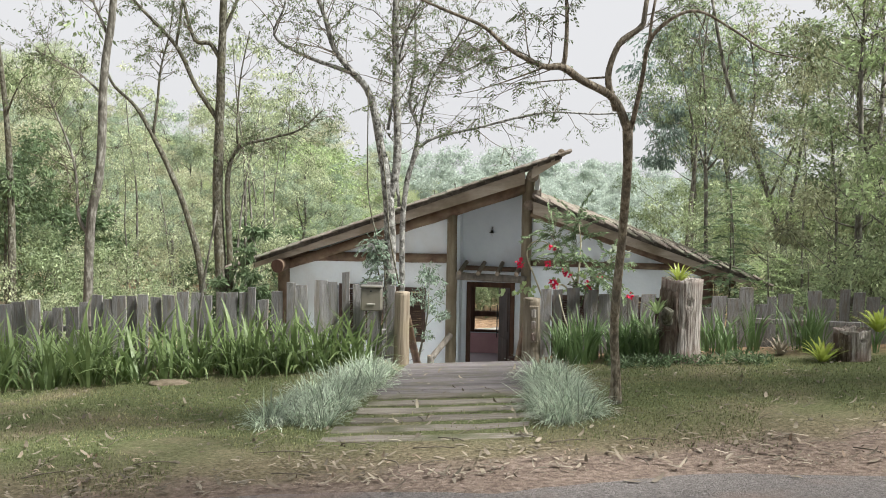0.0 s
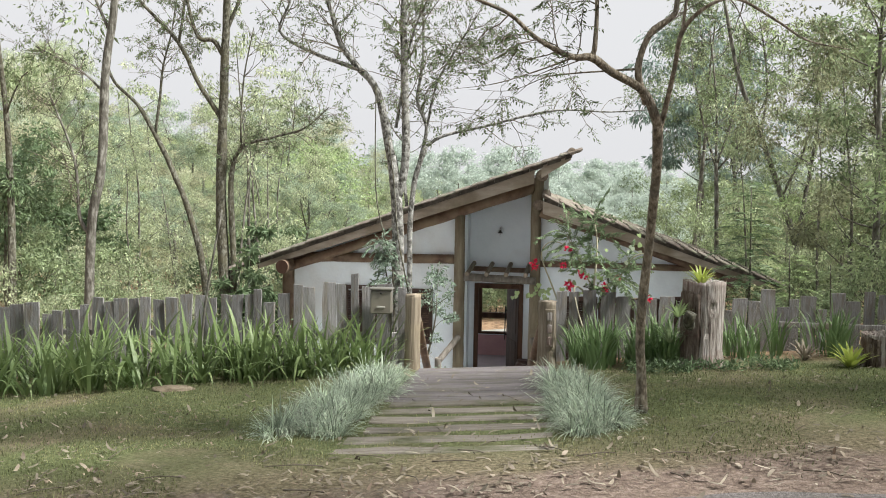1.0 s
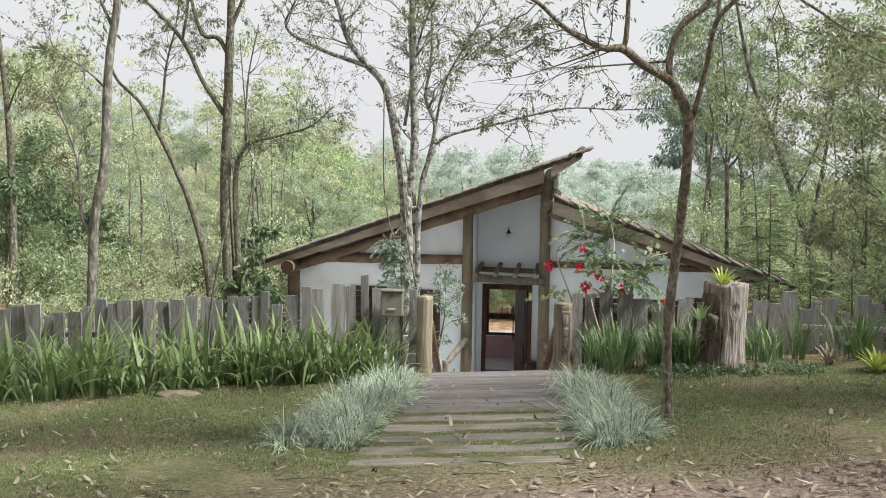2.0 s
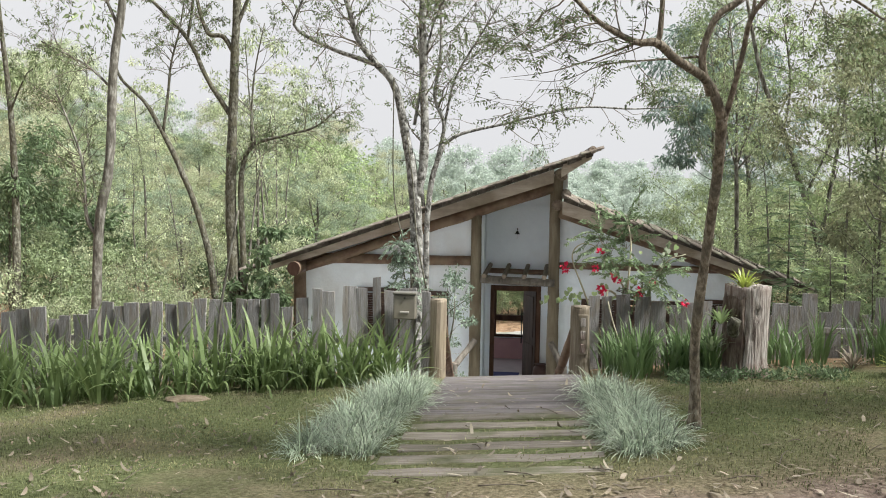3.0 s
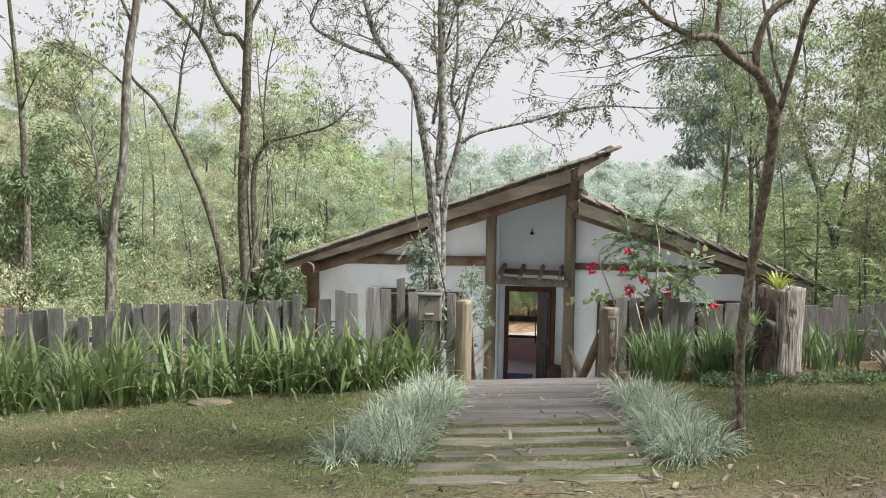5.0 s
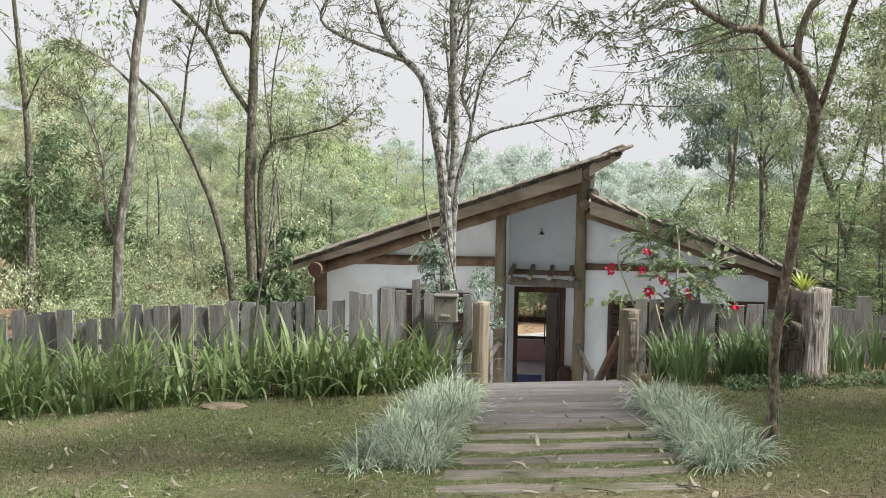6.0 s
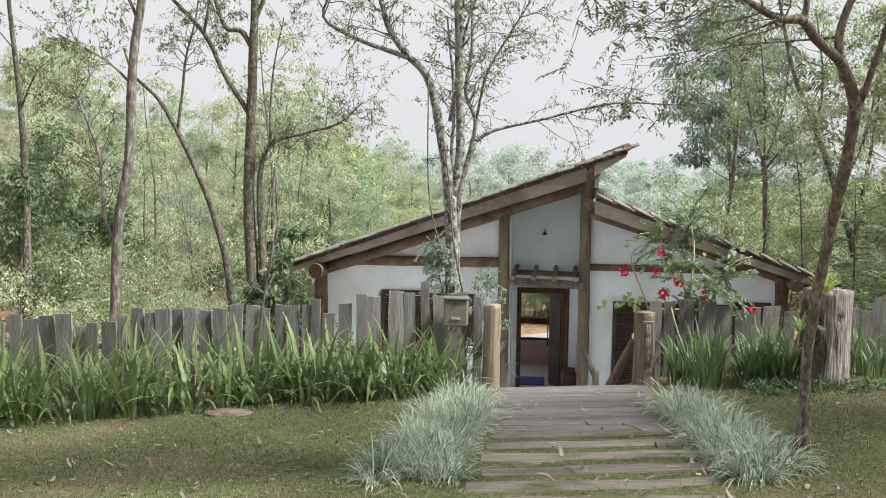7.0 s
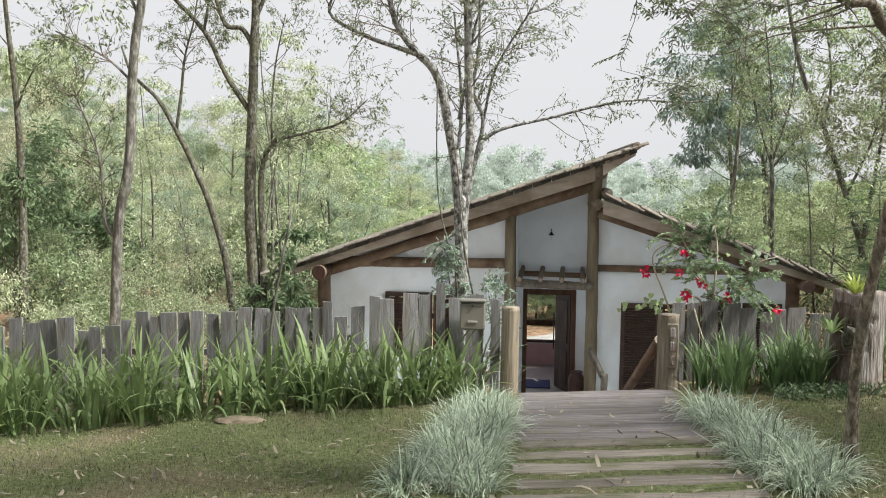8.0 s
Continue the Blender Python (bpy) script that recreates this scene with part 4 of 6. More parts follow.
# ---- stumps ----
def stump(x, y, r, height, seed, label):
    """A weathered fluted trunk stump with a ragged top and a hollow centre."""
    q = random.Random(seed)
    bm = bmesh.new()
    base, seg, rows, rings = gz(x, y) - 0.05, 56, 26, []
    for k in range(rows + 1):
        t = k / rows
        ring = []
        for s in range(seg):
            a = 2 * math.pi * s / seg
            flute = 1 + 0.09 * noise.noise(Vector((math.cos(a) * 2.2 + seed, math.sin(a) * 2.2, t * 0.9))) + 0.05 * noise.noise(Vector((math.cos(a) * 6, math.sin(a) * 6 + seed, t * 1.5)))
            flare = 1 + 0.22 * max(0, 0.22 - t) / 0.22 * (0.5 + noise.noise(Vector((math.cos(a) * 3, math.sin(a) * 3, seed))))
            knot = math.exp(-((a - 5.0) / 0.16) ** 2 - ((t - 0.74) / 0.05) ** 2) * 0.09 + math.exp(-((a - 4.75) / 0.12) ** 2 - ((t - 0.48) / 0.04) ** 2) * 0.06
            rim = math.exp(-(math.hypot((a - 5.0) / 0.26, (t - 0.74) / 0.08) - 1) ** 2 * 8) * 0.05
            flute += rim - knot * 1.5
            z = height * t + (0.03 * noise.noise(Vector((math.cos(a) * 5, math.sin(a) * 5, 9))) if k == rows else 0)
            ring.append(bm.verts.new((math.cos(a) * r * flute * flare, math.sin(a) * r * flute * flare, z)))
        rings.append(ring)
    inner = [bm.verts.new((v.co.x * 0.72, v.co.y * 0.72, v.co.z - 0.02)) for v in rings[-1]]
    low = [bm.verts.new((v.co.x * 0.6, v.co.y * 0.6, height - 0.12)) for v in rings[-1]]
    rings += [inner, low]
    for a, c in zip(rings, rings[1:]):
        for s in range(seg):
            bm.faces.new((a[s], a[(s + 1) % seg], c[(s + 1) % seg], c[s])).smooth = True
    bm.faces.new(low)
    bm.normal_update()
    ob = part("tree_stump", bm, M["stump_wood"])
    ob.location = (x, y, base)
    shell, outer = bmesh.new(), []
    for k in range(15):
        t = 0.03 + 0.9 * k / 14
        row = []
        for s in range(15):
            a = radians(168 + 88 * s / 14 + 9 * noise.noise(Vector((t * 5, s * 0.4, seed))))
            flute = 1.05 + 0.09 * noise.noise(Vector((math.cos(a) * 2.2 + seed, math.sin(a) * 2.2, t * 0.9))) + 0.07 * noise.noise(Vector((a * 5, t * 6, seed)))
            flute -= 0.09 * (s in (0, 14) or k in (0, 14))
            row.append(shell.verts.new((math.cos(a) * r * flute, math.sin(a) * r * flute, height * t)))
        outer.append(row)
    for a, c in zip(outer, outer[1:]):
        for s in range(14):
            shell.faces.new((a[s], a[s + 1], c[s + 1], c[s])).smooth = True
    bmesh.ops.solidify(shell, geom=shell.faces[:], thickness=0.02)
    part("bark", shell, M["bark_red"], ob, "dark reddish brown flaking bark")
    return tagged(ob, label, "tree stump", "tree stumps")


stump(1.12, 10.5, 0.2, 0.89, 4, "tall weathered grey tree stump with a plant on top")
stump(2.75, 10.35, 0.17, 0.36, 8, "low weathered tree stump by the fence")
bm = bmesh.new()
tube(bm, [(0.955, 10.2, 0.86, 0.05), (0.93, 10.12, 0.93, 0.055), (0.95, 10.1, 1.0, 0.05)], 8, 3, 0.3)
tagged(part("wood_knot", bm, M["bark_brown"]), "dark bark pot fixed to the stump side", "plant pot")

bm = bmesh.new()
bmesh.ops.create_icosphere(bm, subdivisions=3, radius=1)
for v in bm.verts:
    v.co *= 1 + 0.25 * noise.noise(v.co * 1.7)
    v.co = Vector((v.co.x * 0.22, v.co.y * 0.12, v.co.z * 0.055))
ob = part("garden_stone", bm, M["stone"])
ob.location = (-3.95, 9.85, gz(-3.95, 9.85) - 0.005)
tagged(ob, "flat tan stone lying at the edge of the plant bed", "stone")


# ---- plants ----
def clump(name, n, length, width, lean, arch, mat, spread, seed, seg=5):
    g = np.random.default_rng(seed)
    a = g.uniform(0, 2 * np.pi, n)
    rad = spread * np.sqrt(g.uniform(0, 1, n))
    base = np.stack([np.cos(a) * rad, np.sin(a) * rad, np.zeros(n) - 0.01], 1)
    v, f = blades(base, a + g.normal(0, 0.7, n), g.uniform(*length, n), g.uniform(*width, n), np.abs(g.normal(lean[0], lean[1], n)), np.abs(g.normal(arch[0], arch[1], n)), seg)
    me_ob = soup(name, v, f, mat, smooth=True)
    return me_ob


def leafy(name, n, length, width, lean, arch, mat, spread, seed, seg=6):
    """A plant whose strap leaves are parts of their own."""
    g = np.random.default_rng(seed)
    t = thing(name, "", "plant")
    for _ in range(n):
        a = g.uniform(0, 2 * np.pi)
        rad = spread * math.sqrt(g.uniform())
        base = np.array([[math.cos(a) * rad, math.sin(a) * rad, -0.01]])
        v, f = blades(base, np.array([a + g.normal(0, 0.7)]), g.uniform(*length, 1), g.uniform(*width, 1), np.abs(g.normal(lean[0], lean[1], 1)), np.abs(g.normal(arch[0], arch[1], 1)), seg)
        soup("leaf", v, f, mat, t, smooth=True)
    return t


def plant_rows(protos, spots, label, group, scale, seed):
    """The plants themselves take the first spots, copies of them the rest."""
    q = random.Random(seed)
    fresh = list(protos)
    for x, y in spots:
        m = pose(x, y, gz(x, y) - 0.01, 0, 0, q.uniform(0, 360))
        if fresh:
            ob = fresh.pop()
            ob.matrix_basis = m
        else:
            ob = copy_thing(q.choice(protos), m)
        k = q.uniform(*scale)
        ob.scale = (k, k, k)
        tagged(ob, label, "plant", group)


def scatter(proto_list, spots, label, category, group, scale=(0.85, 1.15), seed=0, sink=0.01):
    """Copies of prototypes at spots; the prototypes themselves take the first ones."""
    q = random.Random(seed)
    fresh = list(proto_list)
    for x, y in spots:
        src = q.choice(proto_list)
        if fresh:
            ob = fresh.pop()
        else:
            ob = new(src.name.split(".")[0], src.data)
        k = q.uniform(*scale)
        ob.location, ob.rotation_euler, ob.scale = (x, y, gz(x, y) - sink), (0, 0, q.uniform(0, 6.28)), (k, k, k)
        tagged(ob, label, category, group)


q = random.Random(21)
iris = [leafy("strap_leaf_plant", 12, (0.3, 0.88), (0.02, 0.042), (0.28, 0.26), (1.25, 1.1), M["leaf_iris"], 0.1, s, 7) for s in range(9)]
spots = []
while len(spots) < 146:
    x = q.uniform(-8.3, -1.95)
    front = 9.9 + 0.25 * max(0, (x + 4.4)) - 0.62 * max(0, (-4.4 - x))
    front = max(front, 8.6)
    y = q.uniform(front + 0.12, 11.05)
    if y > 11.05 or (x > -2.3 and y < 10.5) or x > -2.1:
        continue
    spots.append((x, y))
plant_rows(iris, spots, "clump of arching green strap leaves along the fence", "strap-leaf border", (0.8, 1.2), 1)
arch = thing("dry_grass_blade", "pale dried grass blade arching by the gate post", "grass", (-1.7, 10.75, gz(-1.7, 10.75)))
v, f = blades(np.array([[0, 0, 0], [-0.02, 0.03, 0]]), np.array([0.1, -0.5]), np.array([0.5, 0.36]), np.array([0.02, 0.014]), np.array([-0.25, 0.1]), np.array([3.3, 2.6]), 10)
soup("blade", v, f, M["leaf_dry"], arch, smooth=True)
spots = [(q.uniform(-0.12, 0.95), q.uniform(10.5, 11.2)) for _ in range(42)]
spots += [(q.uniform(1.5, 2.7), q.uniform(10.9, 11.6)) for _ in range(15)] + [(q.uniform(2.7, 5.0), q.uniform(10.7, 11.7)) for _ in range(20)]
iris_r = [leafy("strap_leaf_plant", 11, (0.32, 0.66), (0.014, 0.028), (0.18, 0.16), (0.7, 0.6), M["leaf_iris_dark"], 0.08, s + 30, 5) for s in range(4)]
plant_rows(iris_r, spots, "clump of upright green strap leaves along the fence", "strap-leaf border", (0.8, 1.1), 2)

tufts = [clump("ribbon_grass", 125, (0.18, 0.43), (0.0055, 0.0115), (0.72, 0.4), (1.7, 0.7), M["leaf_white"], 0.11, s + 60, 6) for s in range(5)]
spots = []
for k in range(54):
    t = (k + q.uniform(0, 1)) / 54
    w = 0.32 - 0.16 * t
    spots.append((-2.13 + 0.24 * t + q.uniform(-w, w), 7.3 + 2.95 * t + q.uniform(-0.06, 0.06)))
scatter(tufts, spots, "tuft of white-striped ribbon grass beside the steps", "ornamental grass", "ribbon grass border", (0.55, 0.92), 3)
spots = []
for k in range(56):
    t = (k + q.uniform(0, 1)) / 56
    w = 0.2 - 0.09 * t
    spots.append((-0.08 - 0.14 * t + q.uniform(-w, w), 7.1 + 2.75 * t + q.uniform(-0.06, 0.06)))
tufts_r = [clump("ribbon_grass", 125, (0.18, 0.43), (0.0055, 0.0115), (0.72, 0.4), (1.7, 0.7), M["leaf_white"], 0.11, s + 80, 6) for s in range(3)]
scatter(tufts_r, spots, "tuft of white-striped ribbon grass beside the steps", "ornamental grass", "ribbon grass border", (0.55, 0.92), 4)


def rosette(x, y, z, size, seed, mat, label, n=34):
    """A bromeliad: strap leaves in a whorl, each a part."""
    t = thing("bromeliad", label, "bromeliad", (x, y, z), "bromeliads")
    g = random.Random(seed)
    kinds = []
    for k in range(5):
        v, f = blades(np.zeros((1, 3)), np.zeros(1), np.array([size * g.uniform(0.75, 1)]), np.array([size * g.uniform(0.08, 0.12)]), np.array([0.12]), np.array([g.uniform(0.5, 1.3)]), 6)
        kinds.append(soup("leaf", v, f, mat, t, smooth=True))
    for k in range(n):
        ob = kinds[k] if k < 5 else new("leaf", kinds[k % 5].data)
        ob.parent = t
        a = k * 2.4 + g.uniform(-0.2, 0.2)
        ob.location = (math.cos(a) * size * 0.06, math.sin(a) * size * 0.06, 0)
        ob.rotation_euler = Euler((0, 0.1 + 0.75 * (1 - k / n) + g.uniform(-0.1, 0.1), a), "XYZ")
    return t


rosette(1.09, 10.5, 0.44 + 0.79, 0.24, 1, M["leaf_lime"], "yellow-green bromeliad growing on top of the stump")
rosette(2.45, 10.25, gz(2.45, 10.25), 0.32, 2, M["leaf_lime"], "pale yellow-green bromeliad on the lawn")
rosette(2.98, 10.3, gz(2.98, 10.3) + 0.28, 0.33, 3, M["leaf_lime"], "yellow-green bromeliad on a low stump")
rosette(2.2, 10.9, gz(2.2, 10.9), 0.25, 4, M["leaf_dry"], "dried pale bromeliad on the ground")
rosette(0.86, 10.36, 0.92, 0.23, 5, M["leaf_fresh"], "green bromeliad fixed to the stump side", 24)

# low ground cover round the stump
h = np.random.default_rng(90)
n = 3600
cx, cy = h.uniform(0.35, 2.0, n), h.uniform(9.95, 10.75, n)
keep = np.array([noise.noise(Vector((x * 3.1, y * 3.1, 4))) + h.uniform(-0.2, 0.2) > 0.35 * abs(x - 0.85) - 0.1 for x, y in zip(cx, cy)])
cx, cy = cx[keep], cy[keep]
n = len(cx)
tall = np.array([0.07 + 0.1 * max(0, noise.noise(Vector((x * 4, y * 4, 8)))) for x, y in zip(cx, cy)])
v, f = leaf_soup(np.stack([cx, cy, ground_z(cx, cy) + h.uniform(0.0, 1, n) * tall], 1), h.normal(size=(n, 3)) + [0, 0, 0.5], h.uniform(0.03, 0.075, n), h.uniform(0.012, 0.026, n), h.normal(size=(n, 3)) + [0, -0.3, 1])
tagged(soup("ground_cover", v, f, M["leaf_deep"]), "low dark green ground cover at the stump foot", "ground cover", kind="stuff")
rosette(0.8, 10.42, 0.66, 0.26, 6, M["leaf_shade"], "green bromeliad hanging on the stump side", 22)

# loose litter and short lawn grass
n = 5200
g = np.random.default_rng(5)
lx = g.uniform(-7.5, 5.5, n)
ly = 5.62 + 0.12 * lx + np.where(g.uniform(size=n) < 0.22, np.abs(g.normal(0.3, 0.35, n)), 4.6 * g.uniform(0, 1, n) ** 1.4)
keep = (ly < 10.3) & (ly > 3.5)
keep &= np.array([noise.noise(Vector((x * 1.6, y * 2.2, 5))) + g.uniform(-0.5, 0.5) > -0.1 for x, y in zip(lx, ly)])
keep &= ~((lx > -1.7) & (lx < -0.4) & (ly > 7.0) & (g.uniform(size=n) < 0.5))
lx, ly = lx[keep], ly[keep]
on_path = (lx > -1.7) & (lx < -0.4) & (ly > 6.9)
base = np.stack([lx, ly, ground_z(lx, ly) + np.where(on_path, 0.06, 0.008) + g.uniform(0, 0.02, len(lx))], 1)
m = len(lx)
small = np.where(g.uniform(size=m) < 0.55, 0.5, 1.0)
v, f = blades(base, g.uniform(0, 6.28, m), g.uniform(0.05, 0.11, m) * small, g.uniform(0.012, 0.03, m) * small, g.normal(1.42, 0.16, m), g.normal(0.15, 0.9, m), 4)
tagged(soup("dead_leaves", v, f, M["leaf_dry"]), "scattered dry tan leaves on lawn and road edge", "dead leaves", kind="stuff")
# long curled leaves, pale on their backs
m = 150
lx = g.uniform(-5.5, 4.0, m)
ly = 5.3 + 0.12 * lx + np.where(g.uniform(size=m) < 0.6, np.abs(g.normal(0.75, 0.5, m)), 5.0 * g.uniform(0, 1, m))
keep = (ly < 10.2) & ~((np.abs(lx + 1.05) < 0.65) & (ly > 7.0) & (g.uniform(size=m) < 0.2))
lx, ly = lx[keep], ly[keep]
m = len(lx)
lift = np.where((np.abs(lx + 1.05) < 0.65) & (ly > 6.8), 0.05, 0.012)
v, f = blades(np.stack([lx, ly, ground_z(lx, ly) + lift], 1), g.uniform(0, 6.28, m), g.uniform(0.05, 0.125, m) * np.clip(1.9 - 0.16 * ly, 0.45, 1), g.uniform(0.016, 0.034, m), g.normal(1.4, 0.14, m), g.normal(0.25, 0.8, m), 6)
M["leaf_tan"] = material("leaf_tan", [(0.3, (0.16, 0.125, 0.093)), (0.5, (0.25, 0.21, 0.163)), (0.7, (0.38, 0.33, 0.27))], 5, bump=0, translucent=0.12, island=0.45)
tagged(soup("long_dead_leaves", v, f, M["leaf_tan"], smooth=True), "long curled pale tan leaves fallen on lawn and road", "dead leaves", kind="stuff")
n = 4500
lx = g.uniform(-7.5, 5.5, n)
ly = 5.62 + 0.12 * lx + 3.4 * g.uniform(0, 1, n) ** 1.5
keep = np.array([noise.noise(Vector((x * 1.1, y * 1.7, 9))) + 0.4 * noise.noise(Vector((x * 4, y * 6, 9))) + g.uniform(-0.2, 0.2) > 0.16 for x, y in zip(lx, ly)])
keep &= ((np.abs(lx + 1.05) > 0.68) | (ly < 8.0)) & ((lx < -2.4) | (ly < 6.35 + 0.12 * lx))
lx, ly = lx[keep], ly[keep]
m = len(lx)
v, f = blades(np.stack([lx, ly, ground_z(lx, ly) + 0.006 + g.uniform(0, 0.02, m) + np.where((np.abs(lx + 1.05) < 0.65) & (ly > 6.8), 0.02, 0)], 1), g.uniform(0, 6.28, m), g.uniform(0.02, 0.06, m), g.uniform(0.008, 0.02, m), g.normal(1.2, 0.3, m), g.normal(0.5, 1.2, m), 3)
M["leaf_brown"] = material("leaf_brown", [(0.3, (0.15, 0.11, 0.08)), (0.5, (0.24, 0.185, 0.14)), (0.7, (0.36, 0.3, 0.235))], 3, bump=0, translucent=0.1, island=0.5)
tagged(soup("leaf_crumbs", v, f, M["leaf_brown"]), "drifts of small crumpled brown leaves on the lawn", "dead leaves", kind="stuff")
bm = bmesh.new()
for k in range(60):
    x = g.uniform(-6, 4.5)
    y, a, l = 5.8 + 0.12 * x + abs(g.normal(0.5, 0.9)), g.uniform(0, 6.28), g.uniform(0.08, 0.35)
    z = gz(x, y) + 0.012
    tube(bm, [(x, y, z, 0.004), (x + math.cos(a) * l / 2 + g.normal(0, 0.02), y + math.sin(a) * l / 2, z + 0.012, 0.0035), (x + math.cos(a) * l, y + math.sin(a) * l, z, 0.002)], 4, 2, 0)
tagged(part("fallen_twig", bm, M["twig"]), "thin dry twigs lying on the lawn", "twigs", kind="stuff")
n = 170000
gx, gy = g.uniform(-7.5, 5.5, n), g.uniform(5.0, 10.6, n)
keep = (gy - 0.3 * gx > 6.2 + g.normal(0, 0.25, n)) & ((gx < -1.75) | (gx > -0.35) | ((gy < 8.7) & (g.uniform(size=n) < 0.2)))
keep &= np.array([noise.noise(Vector((x * 0.9, y * 0.9, 2))) > -0.25 - 0.3 * (y - 7.2) for x, y in zip(gx, gy)])
gx, gy = gx[keep], gy[keep]
n = len(gx)
v, f = blades(np.stack([gx, gy, ground_z(gx, gy) - 0.004], 1), g.uniform(0, 6.28, n), g.uniform(0.012, 0.034, n), g.uniform(0.003, 0.006, n), np.abs(g.normal(0.4, 0.3, n)), np.abs(g.normal(0.6, 0.3, n)), 2)
M["lawn_blade"] = leaf_material("lawn_blade", (0.08, 0.1, 0.04), (0.165, 0.185, 0.08), (0.32, 0.29, 0.16), 0.3, 0.6)
tagged(soup("lawn_grass", v, f, M["lawn_blade"]), "short worn lawn grass", "grass", kind="stuff")


# ---- trees ----
def twigs(lines, count, length, leaf_len, leaf_wid, seed, start=0.35, droop=0.25, per=12):
    """Side twigs with leaves along limb lines: returns twig polylines and a leaf soup."""
    g = np.random.default_rng(seed)
    paths, base, axis, size = [], [], [], []
    weights = np.array([max(0.05, np.linalg.norm(np.array(l[-1][:3]) - np.array(l[0][:3]))) for l in lines])
    for _ in range(count):
        l = smooth_line(lines[g.choice(len(lines), p=weights / weights.sum())], 5)
        k = min(len(l) - 2, int(len(l) * g.uniform(start, 1)))
        p, d = l[k][:3].copy(), l[k + 1][:3] - l[k][:3]
        d = d / max(np.linalg.norm(d), 1e-6) * 0.5 + g.normal(size=3) * 0.6
        d /= np.linalg.norm(d)
        step, pts = g.uniform(*length) / 7, []
        flat = np.cross(d, [0.1, 0.2, 1.0]) + g.normal(size=3) * 0.25
        flat /= max(np.linalg.norm(flat), 1e-6)
        r = min(l[k][3] * 0.4, 0.012)
        for s in range(8):
            pts.append((*p, max(0.0025, r * (1 - s / 8))))
            if s > 1:
                count = max(1, per // 4)
                for k in range(count):
                    at = p + d * (step * k / count)
                    for sign in (-1, 1):
                        base.append(at)
                        axis.append(flat * sign + d * 0.5 + g.normal(size=3) * (0.18 if per > 10 else 0.6) + [0, 0, -0.3])
                        size.append(g.uniform(0.75, 1.15))
            d = d + g.normal(size=3) * 0.16 + np.array([0, 0, -droop * 0.3])
            d /= np.linalg.norm(d)
            p = p + d * step
        paths.append(pts)
    base, axis, size = np.array(base), np.array(axis), np.array(size)
    return paths, leaf_soup(base, axis, leaf_len * size, leaf_wid * size, g.normal(size=base.shape) * 0.7 + [0, 0, 1])


def sprays(lines, count, length, leaf_len, leaf_wid, seed, start, droop, compound):
    """Fine crooked twigs that fork once, with leaves at their outer ends: feathered leaves, or loose hanging bunches."""
    g = np.random.default_rng(seed)
    paths, base, axis, size = [], [], [], []
    weights = np.array([max(0.05, np.linalg.norm(np.array(l[-1][:3]) - np.array(l[0][:3]))) for l in lines])
    smooth = [smooth_line(l, 5) for l in lines]

    def unit(d):
        return d / max(np.linalg.norm(d), 1e-6)

    def grow(p, d, total, r, sag, crook):
        pts, step = [], total / 7
        for s in range(8):
            pts.append((*p, max(0.0013 if compound else 0.0022, r * (1 - s / 8.5))))
            d = unit(d + g.normal(size=3) * crook + np.array([0, 0, -sag]))
            p = p + d * step
        paths.append(pts)
        return np.array(pts)[:, :3]

    def bear(p, d):
        if compound:
            d = unit(d * 0.5 + g.normal(size=3) * 0.6 + [0, 0, -0.3])
            flat = unit(np.cross(d, g.normal(size=3) * 0.5 + [0, 0, 1.0]))
            pairs = g.integers(4, 8)
            gap = leaf_len * g.uniform(0.5, 0.75)
            sag = g.uniform(0.02, 0.09)
            paths.append([(*p, 0.0016), (*(p + d * gap * pairs), 0.001)])
            for k in range(pairs):
                at = p + d * gap * (k + 0.6) + [0, 0, -sag * leaf_len * k * 0.3]
                for sign in (-1, 1):
                    base.append(at)
                    axis.append(flat * sign + d * 0.45 + g.normal(size=3) * 0.14 + [0, 0, -0.3])
                    size.append(g.uniform(0.75, 1.15))
        else:
            for _ in range(g.integers(2, 6)):
                base.append(p + g.normal(size=3) * 0.03)
                axis.append(d * 0.4 + g.normal(size=3) * 0.6 + [0, 0, -0.55])
                size.append(g.uniform(0.6, 1.25))

    for _ in range(count):
        l = smooth[g.choice(len(lines), p=weights / weights.sum())]
        k = min(len(l) - 2, int(len(l) * g.uniform(start, 1)))
        run = unit(l[k + 1][:3] - l[k][:3])
        out = g.normal(size=3)
        out = unit(out - run * np.dot(out, run))
        total = g.uniform(*length)
        r = min(l[k][3] * 0.45, 0.0045 if compound else 0.009)
        main = grow(l[k][:3].copy(), unit(run * 0.55 + out * 0.8 + [0, 0, 0.12]), total, r, droop * 0.12, 0.2)
        for i in range(4, 8):
            if g.uniform() < 0.45:
                bear(main[i], unit(main[i] - main[i - 1]))
        for _c in range(g.integers(2, 5)):
            i = g.integers(2, 7)
            d = unit(unit(main[i + 1] - main[i]) * 0.7 + g.normal(size=3) * 0.5)
            kid = grow(main[i].copy(), d, total * g.uniform(0.3, 0.6), r * 0.55, droop * 0.3, 0.22)
            for j in range(2, 8):
                if g.uniform() < (0.4 if compound else 0.55):
                    bear(kid[j], unit(kid[j] - kid[j - 1]))
    base, axis, size = np.array(base), np.array(axis), np.array(size)
    return paths, leaf_soup(base, axis, leaf_len * size, leaf_wid * size, g.normal(size=base.shape) * 0.7 + [0, 0, 1])


